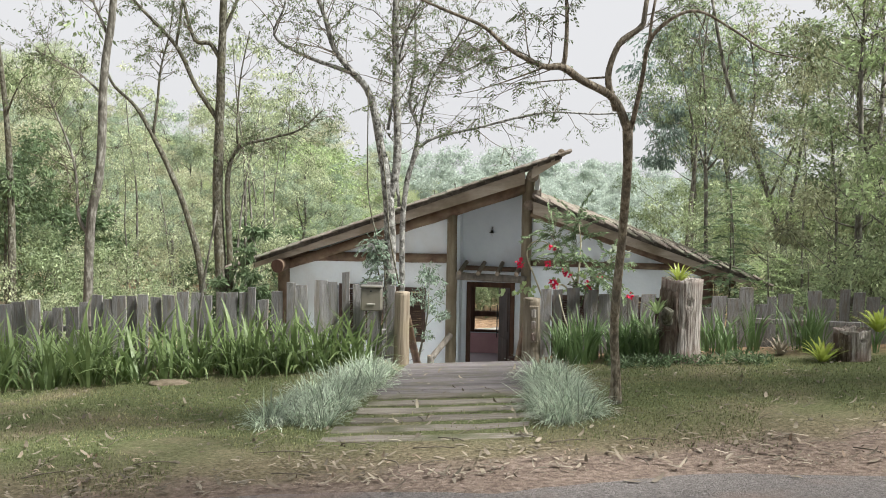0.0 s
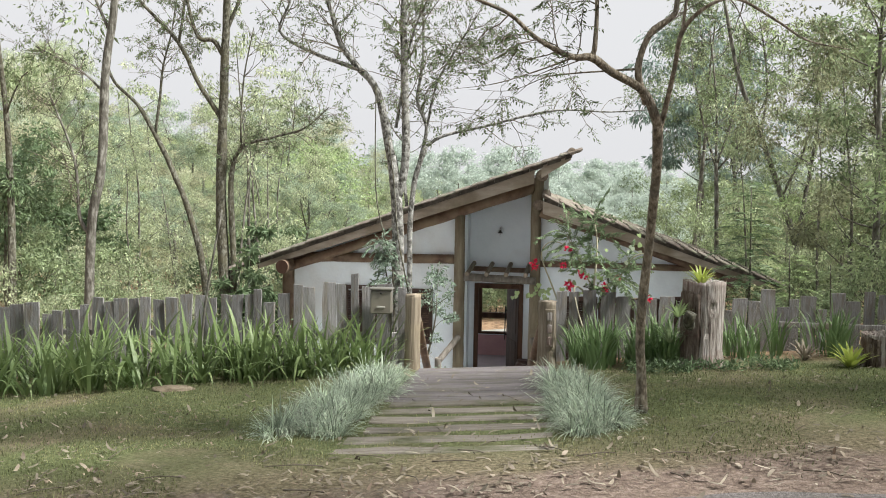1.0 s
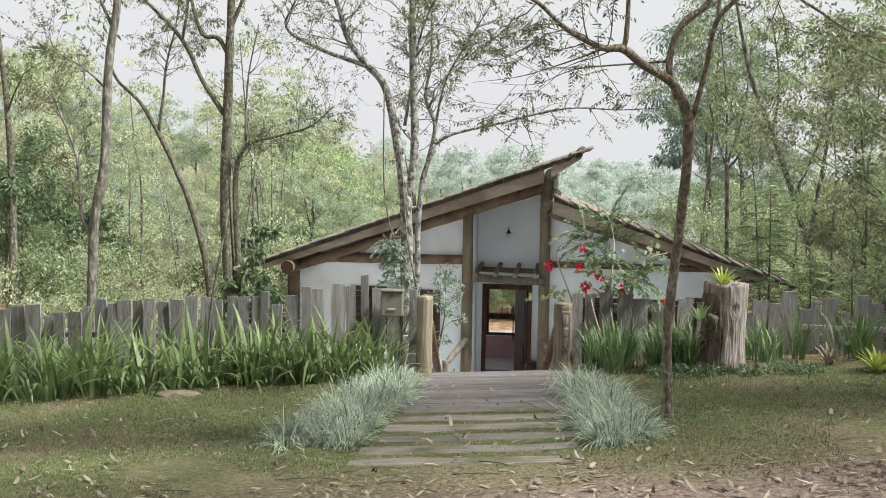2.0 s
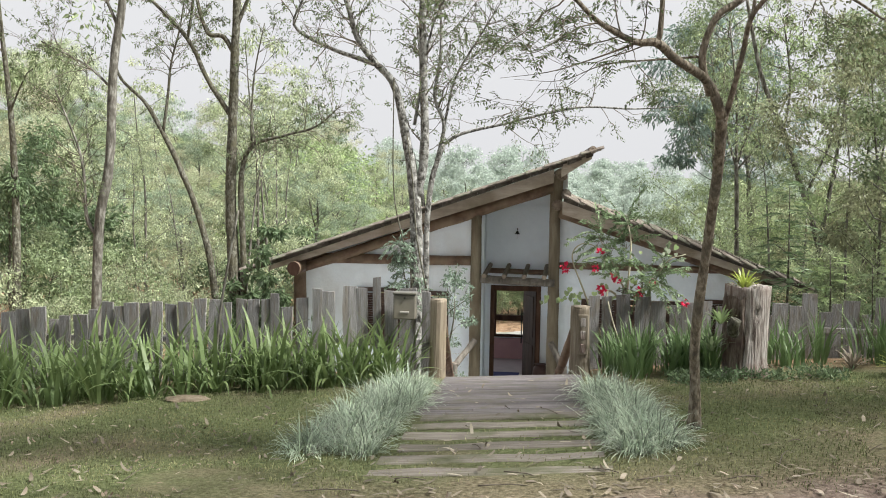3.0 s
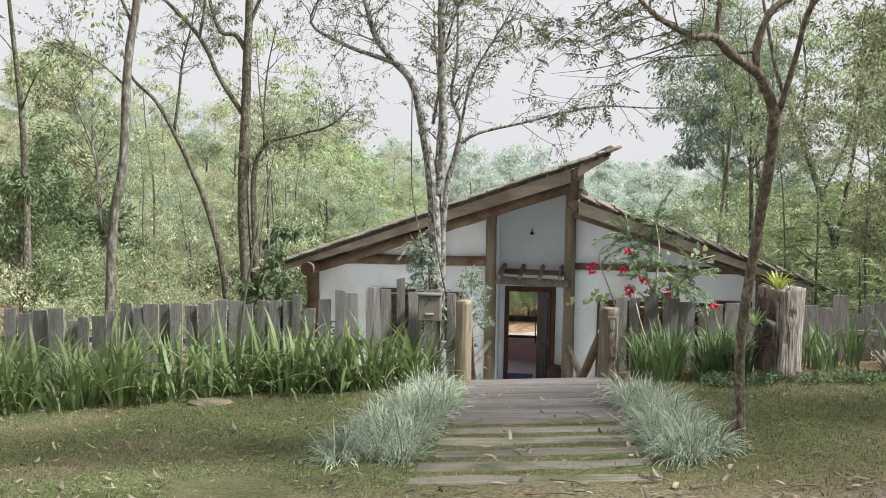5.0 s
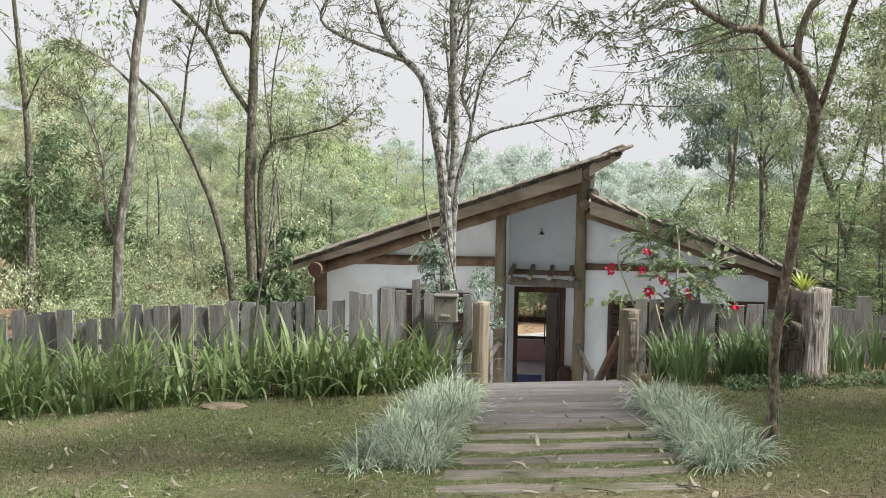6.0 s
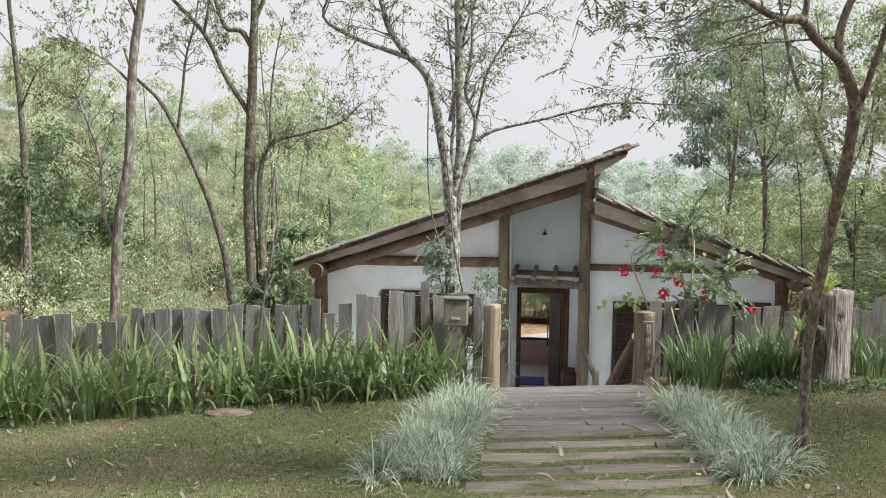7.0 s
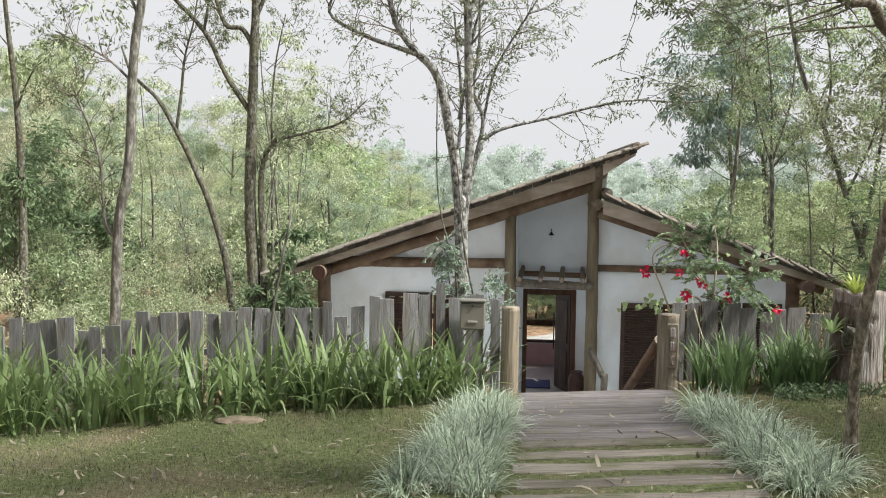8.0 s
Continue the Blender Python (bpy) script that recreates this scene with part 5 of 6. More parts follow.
def tree(name, limbs, bark, leaf, label, twig_count, twig_len, leaf_len, leaf_wid, seed, start=0.35, per=12, wobble=0.12, twig_from=1, droop=0.25):
    """A tree from hand-placed limbs (x, y, z, r), with grown twigs and leaves."""
    t = thing(name, label, "tree", limbs[0][0][:3])
    o = np.array(limbs[0][0][:3])
    bm = bmesh.new()
    local = [[(x - o[0], y - o[1], z - o[2], r) for x, y, z, r in l] for l in limbs]
    for l in local:
        tube(bm, l, 10, 5, wobble)
    part("trunk", bm, bark, t)
    paths, (v, f) = sprays(local[twig_from:], twig_count, twig_len, leaf_len, leaf_wid, seed, start, droop, per > 10)
    bm = bmesh.new()
    for p in paths:
        tube(bm, p, 4, 1, 0, False)
    tagged(part("twig", bm, M["twig"], t), kind="stuff")
    soup("crown", v, f, leaf, t)
    return t


def wild_tree(name, height, crown_r, leaves, leaf_len, leaf_wid, seed, leaf, bark, low=0.15, clumps=46, droop=0.5, trunk_r=0.1, far=False, tight=1.0):
    """A grown tree about the origin: leaning trunk, limbs to each clump and leaves in uneven hanging sprays."""
    g = np.random.default_rng(seed)
    t = thing(name, "", "tree")
    lean = g.normal(0, 0.05, 2)
    bm = bmesh.new()
    zs = np.linspace(0, 1, 6)
    pts = [(lean[0] * height * z * z + g.normal(0, 0.05), lean[1] * height * z * z + g.normal(0, 0.05), z * height * 0.93 - 0.1, trunk_r * (1 - 0.85 * z)) for z in zs]
    tube(bm, pts, 8, 3, 0.15)
    base, axis = [], []
    for c in range(clumps):
        z = height * (low + (1 - low) * g.uniform(0, 1) ** 0.8)
        k = (z / height - low) / (1 - low)
        reach = crown_r * (0.35 + 0.65 * math.sin(math.pi * min(1, 0.18 + 0.8 * k))) * g.uniform(0.35, 1.1)
        ang = g.uniform(0, 6.28)
        zt = z / height
        hub = np.array([lean[0] * height * zt * zt + math.cos(ang) * reach, lean[1] * height * zt * zt + math.sin(ang) * reach, z])
        zr = max(0.1 * height, z - reach * 0.7)
        root = np.array([lean[0] * zr * zr / height, lean[1] * zr * zr / height, zr])
        if c % 3 == 0:
            mid = (root + hub) / 2 + g.normal(0, 0.12, 3)
            tube(bm, [(*root, trunk_r * 0.2), (*mid, trunk_r * 0.13), (*hub, 0.006)], 4, 2, 0)
        m = int(leaves / clumps * g.uniform(0.5, 1.5))
        size = g.uniform(0.3, 0.75) * crown_r * 0.42 * tight
        d = g.normal(size=(m, 3))
        d /= np.linalg.norm(d, axis=1, keepdims=True)
        p = hub + d * (size * g.uniform(0.15, 1, (m, 1)) ** 0.6) * [1.15, 1.15, 0.75]
        base.append(p)
        axis.append(d * 0.7 + g.normal(size=(m, 3)) * 0.5 + [0, 0, -droop])
    stem = part("stem" if name == "brushwood" else "trunk", bm, bark, t)
    if name == "brushwood":
        tagged(stem, kind="stuff")
    base, axis = np.vstack(base), np.vstack(axis)
    s = g.uniform(0.6, 1.3, len(base))
    v, f = (small_leaves if far else leaf_soup)(base, axis, leaf_len * s, leaf_wid * s, g.normal(size=base.shape) + [0, 0, 0.6])
    soup("crown", v, f, leaf, t)
    return t


slender = tree("slender_tree", [
    [(0.29, 7.94, 0.55, 0.0528), (0.28, 7.9, 0.81, 0.036), (0.25, 7.75, 1.26, 0.0328), (0.27, 7.52, 1.86, 0.032), (0.265, 7.22, 2.32, 0.0328), (0.245, 7.04, 2.60, 0.0344)],
    [(0.245, 7.04, 2.59, 0.032), (0.14, 6.93, 2.78, 0.0272), (-0.08, 6.6, 2.865, 0.024), (-0.205, 6.37, 2.92, 0.0224), (-0.32, 6.32, 2.92, 0.0168), (-0.51, 6.2, 3.0, 0.0128), (-0.66, 6.06, 3.11, 0.0104), (-0.84, 5.92, 3.17, 0.0088), (-1.11, 5.72, 3.26, 0.0056)],
    [(-0.205, 6.37, 2.925, 0.0152), (-0.19, 6.36, 3.0, 0.0136), (-0.19, 6.36, 3.28, 0.0104), (-0.25, 6.36, 3.74, 0.0064)],
    [(0.16, 6.96, 2.71, 0.024), (0.095, 6.86, 2.91, 0.0208), (0.16, 6.85, 3.12, 0.0192), (0.293, 6.86, 3.23, 0.0176), (0.32, 6.86, 3.36, 0.0152), (0.41, 6.88, 4.05, 0.0072)],
    [(0.255, 7.08, 2.54, 0.0192), (0.285, 7.0, 2.7, 0.0168), (0.315, 6.88, 2.92, 0.0144), (0.335, 6.74, 3.12, 0.0136), (0.449, 6.62, 3.24, 0.0112), (0.613, 6.6, 3.285, 0.0096), (0.833, 6.6, 3.167, 0.0072), (1.02, 6.6, 3.05, 0.0056), (1.253, 6.6, 3.0, 0.0032)],
    [(0.335, 6.74, 3.12, 0.0104), (0.35, 6.7, 3.3, 0.0088), (0.43, 6.68, 3.8, 0.0056)],
    [(0.09, 6.86, 2.91, 0.0072), (-0.10, 6.9, 2.9, 0.0056), (-0.29, 6.95, 2.89, 0.0048), (-0.46, 7.0, 2.87, 0.0032), (-0.68, 7.05, 2.79, 0.002), (-0.95, 7.1, 2.8, 0.0008)],
    [(-0.32, 6.32, 2.91, 0.0064), (-0.52, 6.37, 2.84, 0.004), (-0.75, 6.37, 2.77, 0.0024), (-1.0, 6.4, 2.74, 0.0008)],
], M["bark_tan"], M["leaf_small"], "slender leaning forked tree with sparse feathery leaves on the lawn", 40, (0.3, 0.7), 0.032, 0.0115, 3, per=14, droop=0.08)
# its high crown, unseen above the limbs, added to shade the lawn
g = np.random.default_rng(44)
hubs = np.stack([g.normal(-1.2, 1.4, 90), g.normal(0.3, 1.3, 90), g.uniform(4.2, 6.4, 90)], 1)
hubs[:24] = np.stack([g.normal(-2.7, 0.9, 24), g.normal(1.7, 0.7, 24), g.uniform(4.5, 6.4, 24)], 1)
hubs[24:64] = np.stack([g.normal(-1.0, 0.75, 40), g.normal(-1.4, 0.55, 40), g.uniform(4.4, 6.2, 40)], 1)
base = np.repeat(hubs, 85, 0) + g.normal(0, 0.3, (7650, 3))
v, f = leaf_soup(base, g.normal(size=(7650, 3)) + [0, 0, -0.4], g.uniform(0.08, 0.14, 7650), g.uniform(0.03, 0.05, 7650), g.normal(size=(7650, 3)) + [0, 0, 0.6])
soup("crown", v, f, M["leaf_small"], slender)
bm = bmesh.new()
for h in hubs[::2]:
    tube(bm, [(0.0, -0.95, 2.9, 0.02), (h[0] * 0.5, h[1] * 0.5 - 0.5, (h[2] + 2.9) / 2 + 0.3, 0.014), (*h, 0.006)], 5, 3)
part("branch", bm, M["bark_brown"], slender)

# roadside trees out of view, added to shade lawn, deck and road
canopy = wild_tree("spreading_tree", 7.5, 3.2, 13000, 0.09, 0.03, 33, M["leaf_small"], M["bark_brown"], 0.62, 60, 0.4, 0.09)
canopy.matrix_basis = pose(3.3, 8.6, gz(3.3, 8.6), 0, 0, 40)
canopy.scale = (0.75, 0.75, 1.0)
tagged(canopy, "unseen spreading roadside tree with a feathery crown, added for its shade", "tree")
for cx, cy, ca, ck in ((5.9, 7.0, 150, 1.0), (-6.8, 3.0, 200, 1.0), (1.5, -3.0, 300, 1.0)):
    copy_thing(canopy, pose(cx, cy, gz(cx, cy), 0, 0, ca)).scale = (ck, ck, 1.0)
# unseen tree rooted on the far verge, arching over the road, added for shade
arching = new("arching_tree")
arching.matrix_basis = pose(3.5, -1.2, gz(3.5, -1.2))
tagged(arching, "unseen tree arching over the road with a feathery crown, added for shade", "tree")
g = np.random.default_rng(91)
bm = bmesh.new()
tube(bm, [(0, 0, -0.2, 0.17), (0.05, 0.25, 1.4, 0.13), (-0.05, 0.9, 3.0, 0.115), (-0.3, 1.9, 4.2, 0.1)], 10, 5)
part("trunk", bm, M["bark_brown"], arching)
bm = bmesh.new()
forks = [(-0.4, 4.1, 5.2), (-2.0, 4.8, 5.2)]
for fx, fy, fz in forks:
    tube(bm, [(-0.3, 1.85, 4.15, 0.085), (-0.25 + fx * 0.3, 2.9, 4.8, 0.06), (fx, fy, fz, 0.035)], 8, 4)
hubs = []
for (fx, fy, fz), spread, count in zip(forks, (2.6, 1.85), (92, 80)):
    for _ in range(count):
        d = Vector(g.normal(size=3)).normalized() * g.uniform(0.35, 1) ** 0.5
        h = (fx + d.x * spread, fy + d.y * spread, fz + 0.75 + d.z * 1.4)
        hubs.append(h)
        tube(bm, [(fx, fy, fz, 0.016), ((fx + h[0]) / 2, (fy + h[1]) / 2, (fz + h[2]) / 2 + 0.2, 0.01), (*h, 0.004)], 4, 3)
part("branch", bm, M["bark_brown"], arching)
m = len(hubs) * 105
base = np.repeat(np.array(hubs), 105, 0) + g.normal(0, 0.26, (m, 3))
v, f = leaf_soup(base, g.normal(size=(m, 3)) + [0, 0, -0.4], g.uniform(0.07, 0.11, m), g.uniform(0.025, 0.036, m), g.normal(size=(m, 3)) + [0, 0, 0.6])
soup("crown", v, f, M["leaf_small"], arching)
Y = 15.0
tree("forked_tree", [
    [(-2.52, Y, -2.0, 0.115), (-2.54, Y, 0.64, 0.090), (-2.55, Y, 1.48, 0.086), (-2.6, Y, 2.1, 0.082), (-2.66, Y, 2.5, 0.070)],
    [(-2.66, Y, 2.45, 0.066), (-2.87, Y, 3.4, 0.053), (-3.17, Y, 3.77, 0.048), (-3.42, Y, 4.1, 0.041), (-3.56, Y, 4.55, 0.036), (-3.9, Y, 5.5, 0.025), (-4.2, Y, 6.8, 0.012)],
    [(-3.1, Y, 3.72, 0.037), (-3.35, Y, 3.8, 0.033), (-3.85, Y, 3.98, 0.028), (-4.32, Y, 4.28, 0.021), (-4.15, Y, 4.8, 0.015), (-4.3, Y, 5.6, 0.008)],
    [(-2.56, Y, 1.9, 0.066), (-2.45, Y, 2.5, 0.061), (-2.49, Y, 3.81, 0.054), (-2.5, Y, 4.8, 0.046), (-2.4, Y, 6.8, 0.025)],
    [(-2.6, Y, 2.9, 0.025), (-2.52, Y, 3.4, 0.021), (-2.35, Y, 4.3, 0.015), (-1.9, Y, 5.2, 0.008)],
], M["bark_grey"], M["leaf_small"], "grey forked tree with lichen-spotted bark and sparse small leaves", 100, (0.4, 1.1), 0.06, 0.02, 4, per=10, droop=0.1)
Y = 17.0
tree("thin_tree", [
    [(-2.64, Y, -2.0, 0.06), (-2.64, Y, 0.52, 0.048), (-2.64, Y, 1.38, 0.046), (-2.57, Y, 2.14, 0.046), (-2.39, Y, 2.71, 0.039)],
    [(-2.4, Y, 2.69, 0.03), (-2.11, Y, 2.87, 0.025), (-1.45, Y, 3.03, 0.02), (-0.33, Y, 3.3, 0.017), (0.6, Y, 3.29, 0.012), (1.4, Y, 3.35, 0.007)],
    [(-2.5, Y, 2.42, 0.034), (-2.39, Y, 3.0, 0.03), (-2.55, Y, 3.46, 0.027), (-2.46, Y, 4.21, 0.023), (-2.52, Y, 5.83, 0.011)],
    [(-2.39, Y, 2.98, 0.023), (-2.22, Y, 3.75, 0.018), (-1.84, Y, 4.41, 0.015), (-1.32, Y, 5.26, 0.009)],
    [(-2.7, Y, 1.7, 0.03), (-2.76, Y, 2.4, 0.028), (-2.72, Y, 3.3, 0.024), (-2.85, Y, 4.6, 0.014)],
], M["bark_grey"], M["leaf_small"], "thin grey many-stemmed tree with one long level branch", 90, (0.4, 1.0), 0.06, 0.02, 14, per=10, droop=0.1)
vine = thing("climbing_vine", "fine-leaved blue-green climber on the grey trunk", "vine", (-2.6, 14.8, 0.15))
runners = [[(0.06, 0.04, -1.6, 0.012), (0.02, 0.02, 0.6, 0.012), (-0.12, 0, 1.2, 0.01), (-0.25, 0, 1.9, 0.009), (-0.28, 0.1, 3.4, 0.009)],
           [(0.04, 0, 0.2, 0.01), (-0.08, -0.04, 0.7, 0.008), (-0.1, -0.06, 1.1, 0.006)],
           [(0.25, -0.02, 0.4, 0.012), (0.1, -0.12, 1.2, 0.012), (0.04, -0.12, 1.9, 0.01), (-0.06, -0.1, 2.6, 0.007)]]
bm = bmesh.new()
for r in runners:
    tube(bm, r, 6, 4, 0.05)
part("stem", bm, M["bark_brown"], vine)
paths, (v, f) = twigs([runners[1]] * 4 + [[(0.0, 0, 0.6, 0.01), (-0.2, 0, 1.25, 0.008)]] * 2, 70, (0.16, 0.36), 0.042, 0.02, 71, 0.05, 0.5, 16)
soup("foliage", v, f, M["leaf_blue"], vine)
bm = bmesh.new()
for p in paths:
    tube(bm, p, 4, 1, 0, False)
tagged(part("twig", bm, M["twig"], vine), kind="stuff")
Y = 19.7
tree("tall_tree", [
    [(-6.66, Y, -2.15, 0.15), (-6.67, Y, -0.21, 0.12), (-6.75, Y, 1.6, 0.105), (-6.71, Y, 3.23, 0.09), (-6.67, Y, 4.5, 0.08), (-6.63, Y, 5.6, 0.07), (-6.6, Y, 8.5, 0.03)],
    [(-6.71, Y, 3.2, 0.05), (-7.21, Y, 3.95, 0.045), (-7.61, Y, 4.72, 0.04), (-8.42, Y, 5.55, 0.03), (-8.9, Y, 6.2, 0.02)],
    [(-7.6, Y, 4.7, 0.028), (-7.5, Y, 5.3, 0.024), (-7.4, Y, 6.2, 0.015)],
    [(-6.67, Y, 4.4, 0.05), (-6.9, Y, 4.75, 0.045), (-7.21, Y, 4.83, 0.04), (-7.44, Y, 5.6, 0.03), (-7.5, Y, 6.6, 0.02)],
    [(-6.52, Y, -2.1, 0.08), (-6.5, Y, 0.5, 0.065), (-6.55, Y, 2.0, 0.055), (-6.34, Y, 2.68, 0.035), (-5.7, Y, 2.9, 0.025), (-5.09, Y, 3.08, 0.018), (-4.6, Y, 3.5, 0.01)],
    [(-6.34, Y, 2.66, 0.022), (-6.35, Y, 3.2, 0.02), (-6.29, Y, 4.07, 0.016), (-6.1, Y, 5.0, 0.01)],
    [(-6.65, Y, 4.9, 0.04), (-6.4, Y, 5.5, 0.03), (-6.0, Y, 6.4, 0.015)],
], M["bark_brown"], M["leaf_small"], "tall dark-barked tree with bare lower limbs", 130, (0.4, 1.1), 0.07, 0.025, 5, per=8, droop=0.1, wobble=0.22)
Y = 15.5
tree("straight_tree", [
    [(-7.57, Y, -1.8, 0.1), (-7.49, Y, -0.1, 0.08), (-7.43, Y, 1.35, 0.075), (-7.25, Y, 2.34, 0.07), (-7.18, Y, 3.75, 0.065), (-7.02, Y, 4.88, 0.055), (-6.9, Y, 7.0, 0.03)],
    [(-7.2, Y, 3.4, 0.02), (-7.6, Y, 3.75, 0.016), (-8.3, Y, 4.1, 0.01)],
    [(-7.45, Y, 1.2, 0.035), (-7.62, Y, 1.5, 0.03), (-7.7, Y, 2.4, 0.02), (-8.1, Y, 3.4, 0.012)],
    [(-7.1, Y, 4.3, 0.025), (-7.5, Y, 5.2, 0.015)],
], M["bark_pale"], M["leaf_small"], "straight pale-barked tree behind the fence", 80, (0.4, 1.0), 0.065, 0.023, 6, per=8, droop=0.1, wobble=0.22)
Y = 21.0
tree("crooked_tree", [
    [(-7.35, Y, -2.1, 0.08), (-7.56, Y, 0.1, 0.07), (-7.86, Y, 1.31, 0.065), (-8.24, Y, 2.26, 0.06), (-8.64, Y, 3.03, 0.05), (-8.98, Y, 3.58, 0.04), (-9.48, Y, 4.05, 0.03), (-9.7, Y, 4.6, 0.02)],
    [(-8.6, Y, 2.98, 0.035), (-8.5, Y, 3.7, 0.028), (-8.42, Y, 4.41, 0.022), (-8.23, Y, 5.13, 0.016), (-8.1, Y, 6, 0.01)],
], M["bark_brown"], M["leaf_small"], "thin crooked tree with a bent stem", 34, (0.4, 0.9), 0.065, 0.024, 7, per=8, droop=0.1, wobble=0.22)


Y = 22.5
tree("leaning_tree", [
    [(5.3, Y, -1.2, 0.075), (4.9, Y, 0.9, 0.065), (4.1, Y, 3.2, 0.055), (3.6, Y, 4.4, 0.045), (3.2, Y, 6.2, 0.03)],
    [(4.1, Y, 3.2, 0.03), (4.2, Y, 4.2, 0.025), (4.0, Y, 5.6, 0.015)],
    [(4.6, Y, 1.9, 0.03), (5.1, Y, 3.2, 0.024), (5.3, Y, 4.8, 0.014)],
], M["bark_pale"], M["leaf_bright"], "pale leaning tree behind the house with thin forked stems", 70, (0.4, 1.0), 0.08, 0.03, 207, per=8, droop=0.2)
Y = 19.0
tree("pale_tree", [
    [(5.92, Y, -1.2, 0.085), (5.9, Y, 1.2, 0.07), (5.95, Y, 3.0, 0.062), (6.0, Y, 5.0, 0.05), (5.9, Y, 7.5, 0.03)],
    [(5.9, Y, 1.6, 0.04), (5.55, Y, 2.6, 0.034), (5.3, Y, 3.6, 0.026), (5.35, Y, 5.0, 0.014)],
    [(5.95, Y, 2.8, 0.03), (6.3, Y, 3.6, 0.024), (6.7, Y, 4.8, 0.014)],
], M["bark_pale"], M["leaf_shade"], "pale grey straight tree with a forked stem", 80, (0.4, 1.0), 0.07, 0.026, 208, per=8, droop=0.2)
Y = 24.0
tree("fan_tree", [
    [(3.6, Y, -1.5, 0.06), (3.5, Y, 1.5, 0.05), (3.45, Y, 2.6, 0.045)],
    [(3.45, Y, 2.5, 0.03), (3.1, Y, 3.6, 0.024), (2.8, Y, 5.0, 0.014)],
    [(3.45, Y, 2.5, 0.03), (3.4, Y, 4.0, 0.024), (3.2, Y, 5.6, 0.014)],
    [(3.45, Y, 2.5, 0.03), (3.8, Y, 3.8, 0.024), (3.9, Y, 5.4, 0.014)],
    [(3.45, Y, 2.4, 0.025), (4.2, Y, 3.4, 0.02), (4.7, Y, 4.6, 0.012)],
], M["bark_pale"], M["leaf_shade"], "slim tree with several pale stems spreading like a fan", 90, (0.4, 1.0), 0.09, 0.032, 209, start=0.2, per=8, droop=0.3)


def feather_plant(x, y, height, fronds, length, leaf, seed, label, low=0.25):
    """An upright stem with level feathered fronds, each a rib with paired leaflets."""
    g = np.random.default_rng(seed)
    base = gz(x, y) - 0.03
    t = thing("feathery_sapling", label, "sapling", (x, y, base), "feathery saplings")
    bm = bmesh.new()
    tube(bm, [(0, 0, 0, 0.016), (0.02, 0.01, height * 0.5, 0.012), (-0.01, 0, height, 0.005)], 6, 4, 0.1)
    part("stem", bm, M["bark_brown"], t)
    soups = []
    for k in range(fronds):
        h = height * (low + (1 - low) * (k + g.uniform(0, 0.8)) / fronds)
        a, total = k * 2.4 + g.uniform(-0.4, 0.4), length * g.uniform(0.6, 1.0) * (1.1 - 0.5 * h / height)
        d = np.array([math.cos(a), math.sin(a), 0.35])
        side = np.array([-math.sin(a), math.cos(a), 0])
        n = 16
        u = np.linspace(0.15, 1, n)[:, None]
        rib = np.array([0, 0, h]) + d * total * u + np.array([0, 0, -0.55]) * total * u ** 2
        at = np.concatenate([rib, rib])
        ax = np.concatenate([side + d * 0.4 + g.normal(0, 0.1, (n, 3)), -side + d * 0.4 + g.normal(0, 0.1, (n, 3))]) + [0, 0, -0.12]
        span = np.tile(np.sin(np.linspace(0.5, 2.9, n)), 2) * total * 0.24
        soups.append(leaf_soup(at, ax, span, span * 0.26 + 0.004, np.tile([0.0, 0.0, 1.0], (2 * n, 1)) + g.normal(0, 0.2, (2 * n, 3))))
    tagged(soup("foliage", *join_soups(soups), leaf, t), kind="stuff")


feather_plant(1.98, 12.7, 2.25, 46, 0.75, M["leaf_deep"], 301, "tall dark green sapling with level feathery fronds behind the fence")
feather_plant(2.4, 12.5, 1.3, 24, 0.6, M["leaf_fresh"], 302, "bright green ferny sapling behind the fence")
feather_plant(2.95, 12.8, 1.3, 22, 0.6, M["leaf_shade"], 303, "bright green ferny sapling behind the fence")


def plant_out(protos, spots, labels, category, group, seed, scale=(0.8, 1.2)):
    q = random.Random(seed)
    fresh = list(protos)
    for spot in spots:
        x, y = spot[:2]
        k = q.uniform(*scale) * (spot[2] if len(spot) > 2 else 1)
        m = pose(x, y, gz(x, y), 0, 0, q.uniform(0, 360))
        if fresh:
            ob = fresh.pop()
            ob.matrix_basis = m
        else:
            ob = copy_thing(q.choice(protos), m)
        ob.scale = (k, k, k * q.uniform(0.9, 1.1))
        tagged(ob, labels, category, group)


q = random.Random(77)
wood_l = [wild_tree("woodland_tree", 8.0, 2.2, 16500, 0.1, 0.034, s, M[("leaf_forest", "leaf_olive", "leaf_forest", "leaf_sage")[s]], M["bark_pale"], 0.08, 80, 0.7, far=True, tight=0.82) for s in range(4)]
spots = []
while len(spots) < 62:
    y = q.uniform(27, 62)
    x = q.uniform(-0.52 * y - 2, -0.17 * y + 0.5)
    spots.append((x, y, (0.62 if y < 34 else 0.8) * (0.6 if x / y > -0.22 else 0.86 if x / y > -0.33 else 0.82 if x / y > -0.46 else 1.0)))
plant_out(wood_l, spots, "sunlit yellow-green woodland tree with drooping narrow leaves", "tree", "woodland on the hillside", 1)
saplings = [wild_tree("sapling", 6.5, 0.9, 1800, 0.09, 0.028, s + 90, M["leaf_forest"], M["bark_pale"], 0.35, 26, 0.7, 0.045) for s in range(3)]
spots = [(q.uniform(-0.48 * y, -0.26 * y), y) for y in (20.5, 22, 22.5, 23.5, 24, 24.5, 25, 25.5, 26, 27, 28, 29, 30, 31)]
plant_out(saplings, spots, "thin pale-stemmed sapling with sparse drooping leaves", "tree", "saplings", 12, (0.75, 1.15))
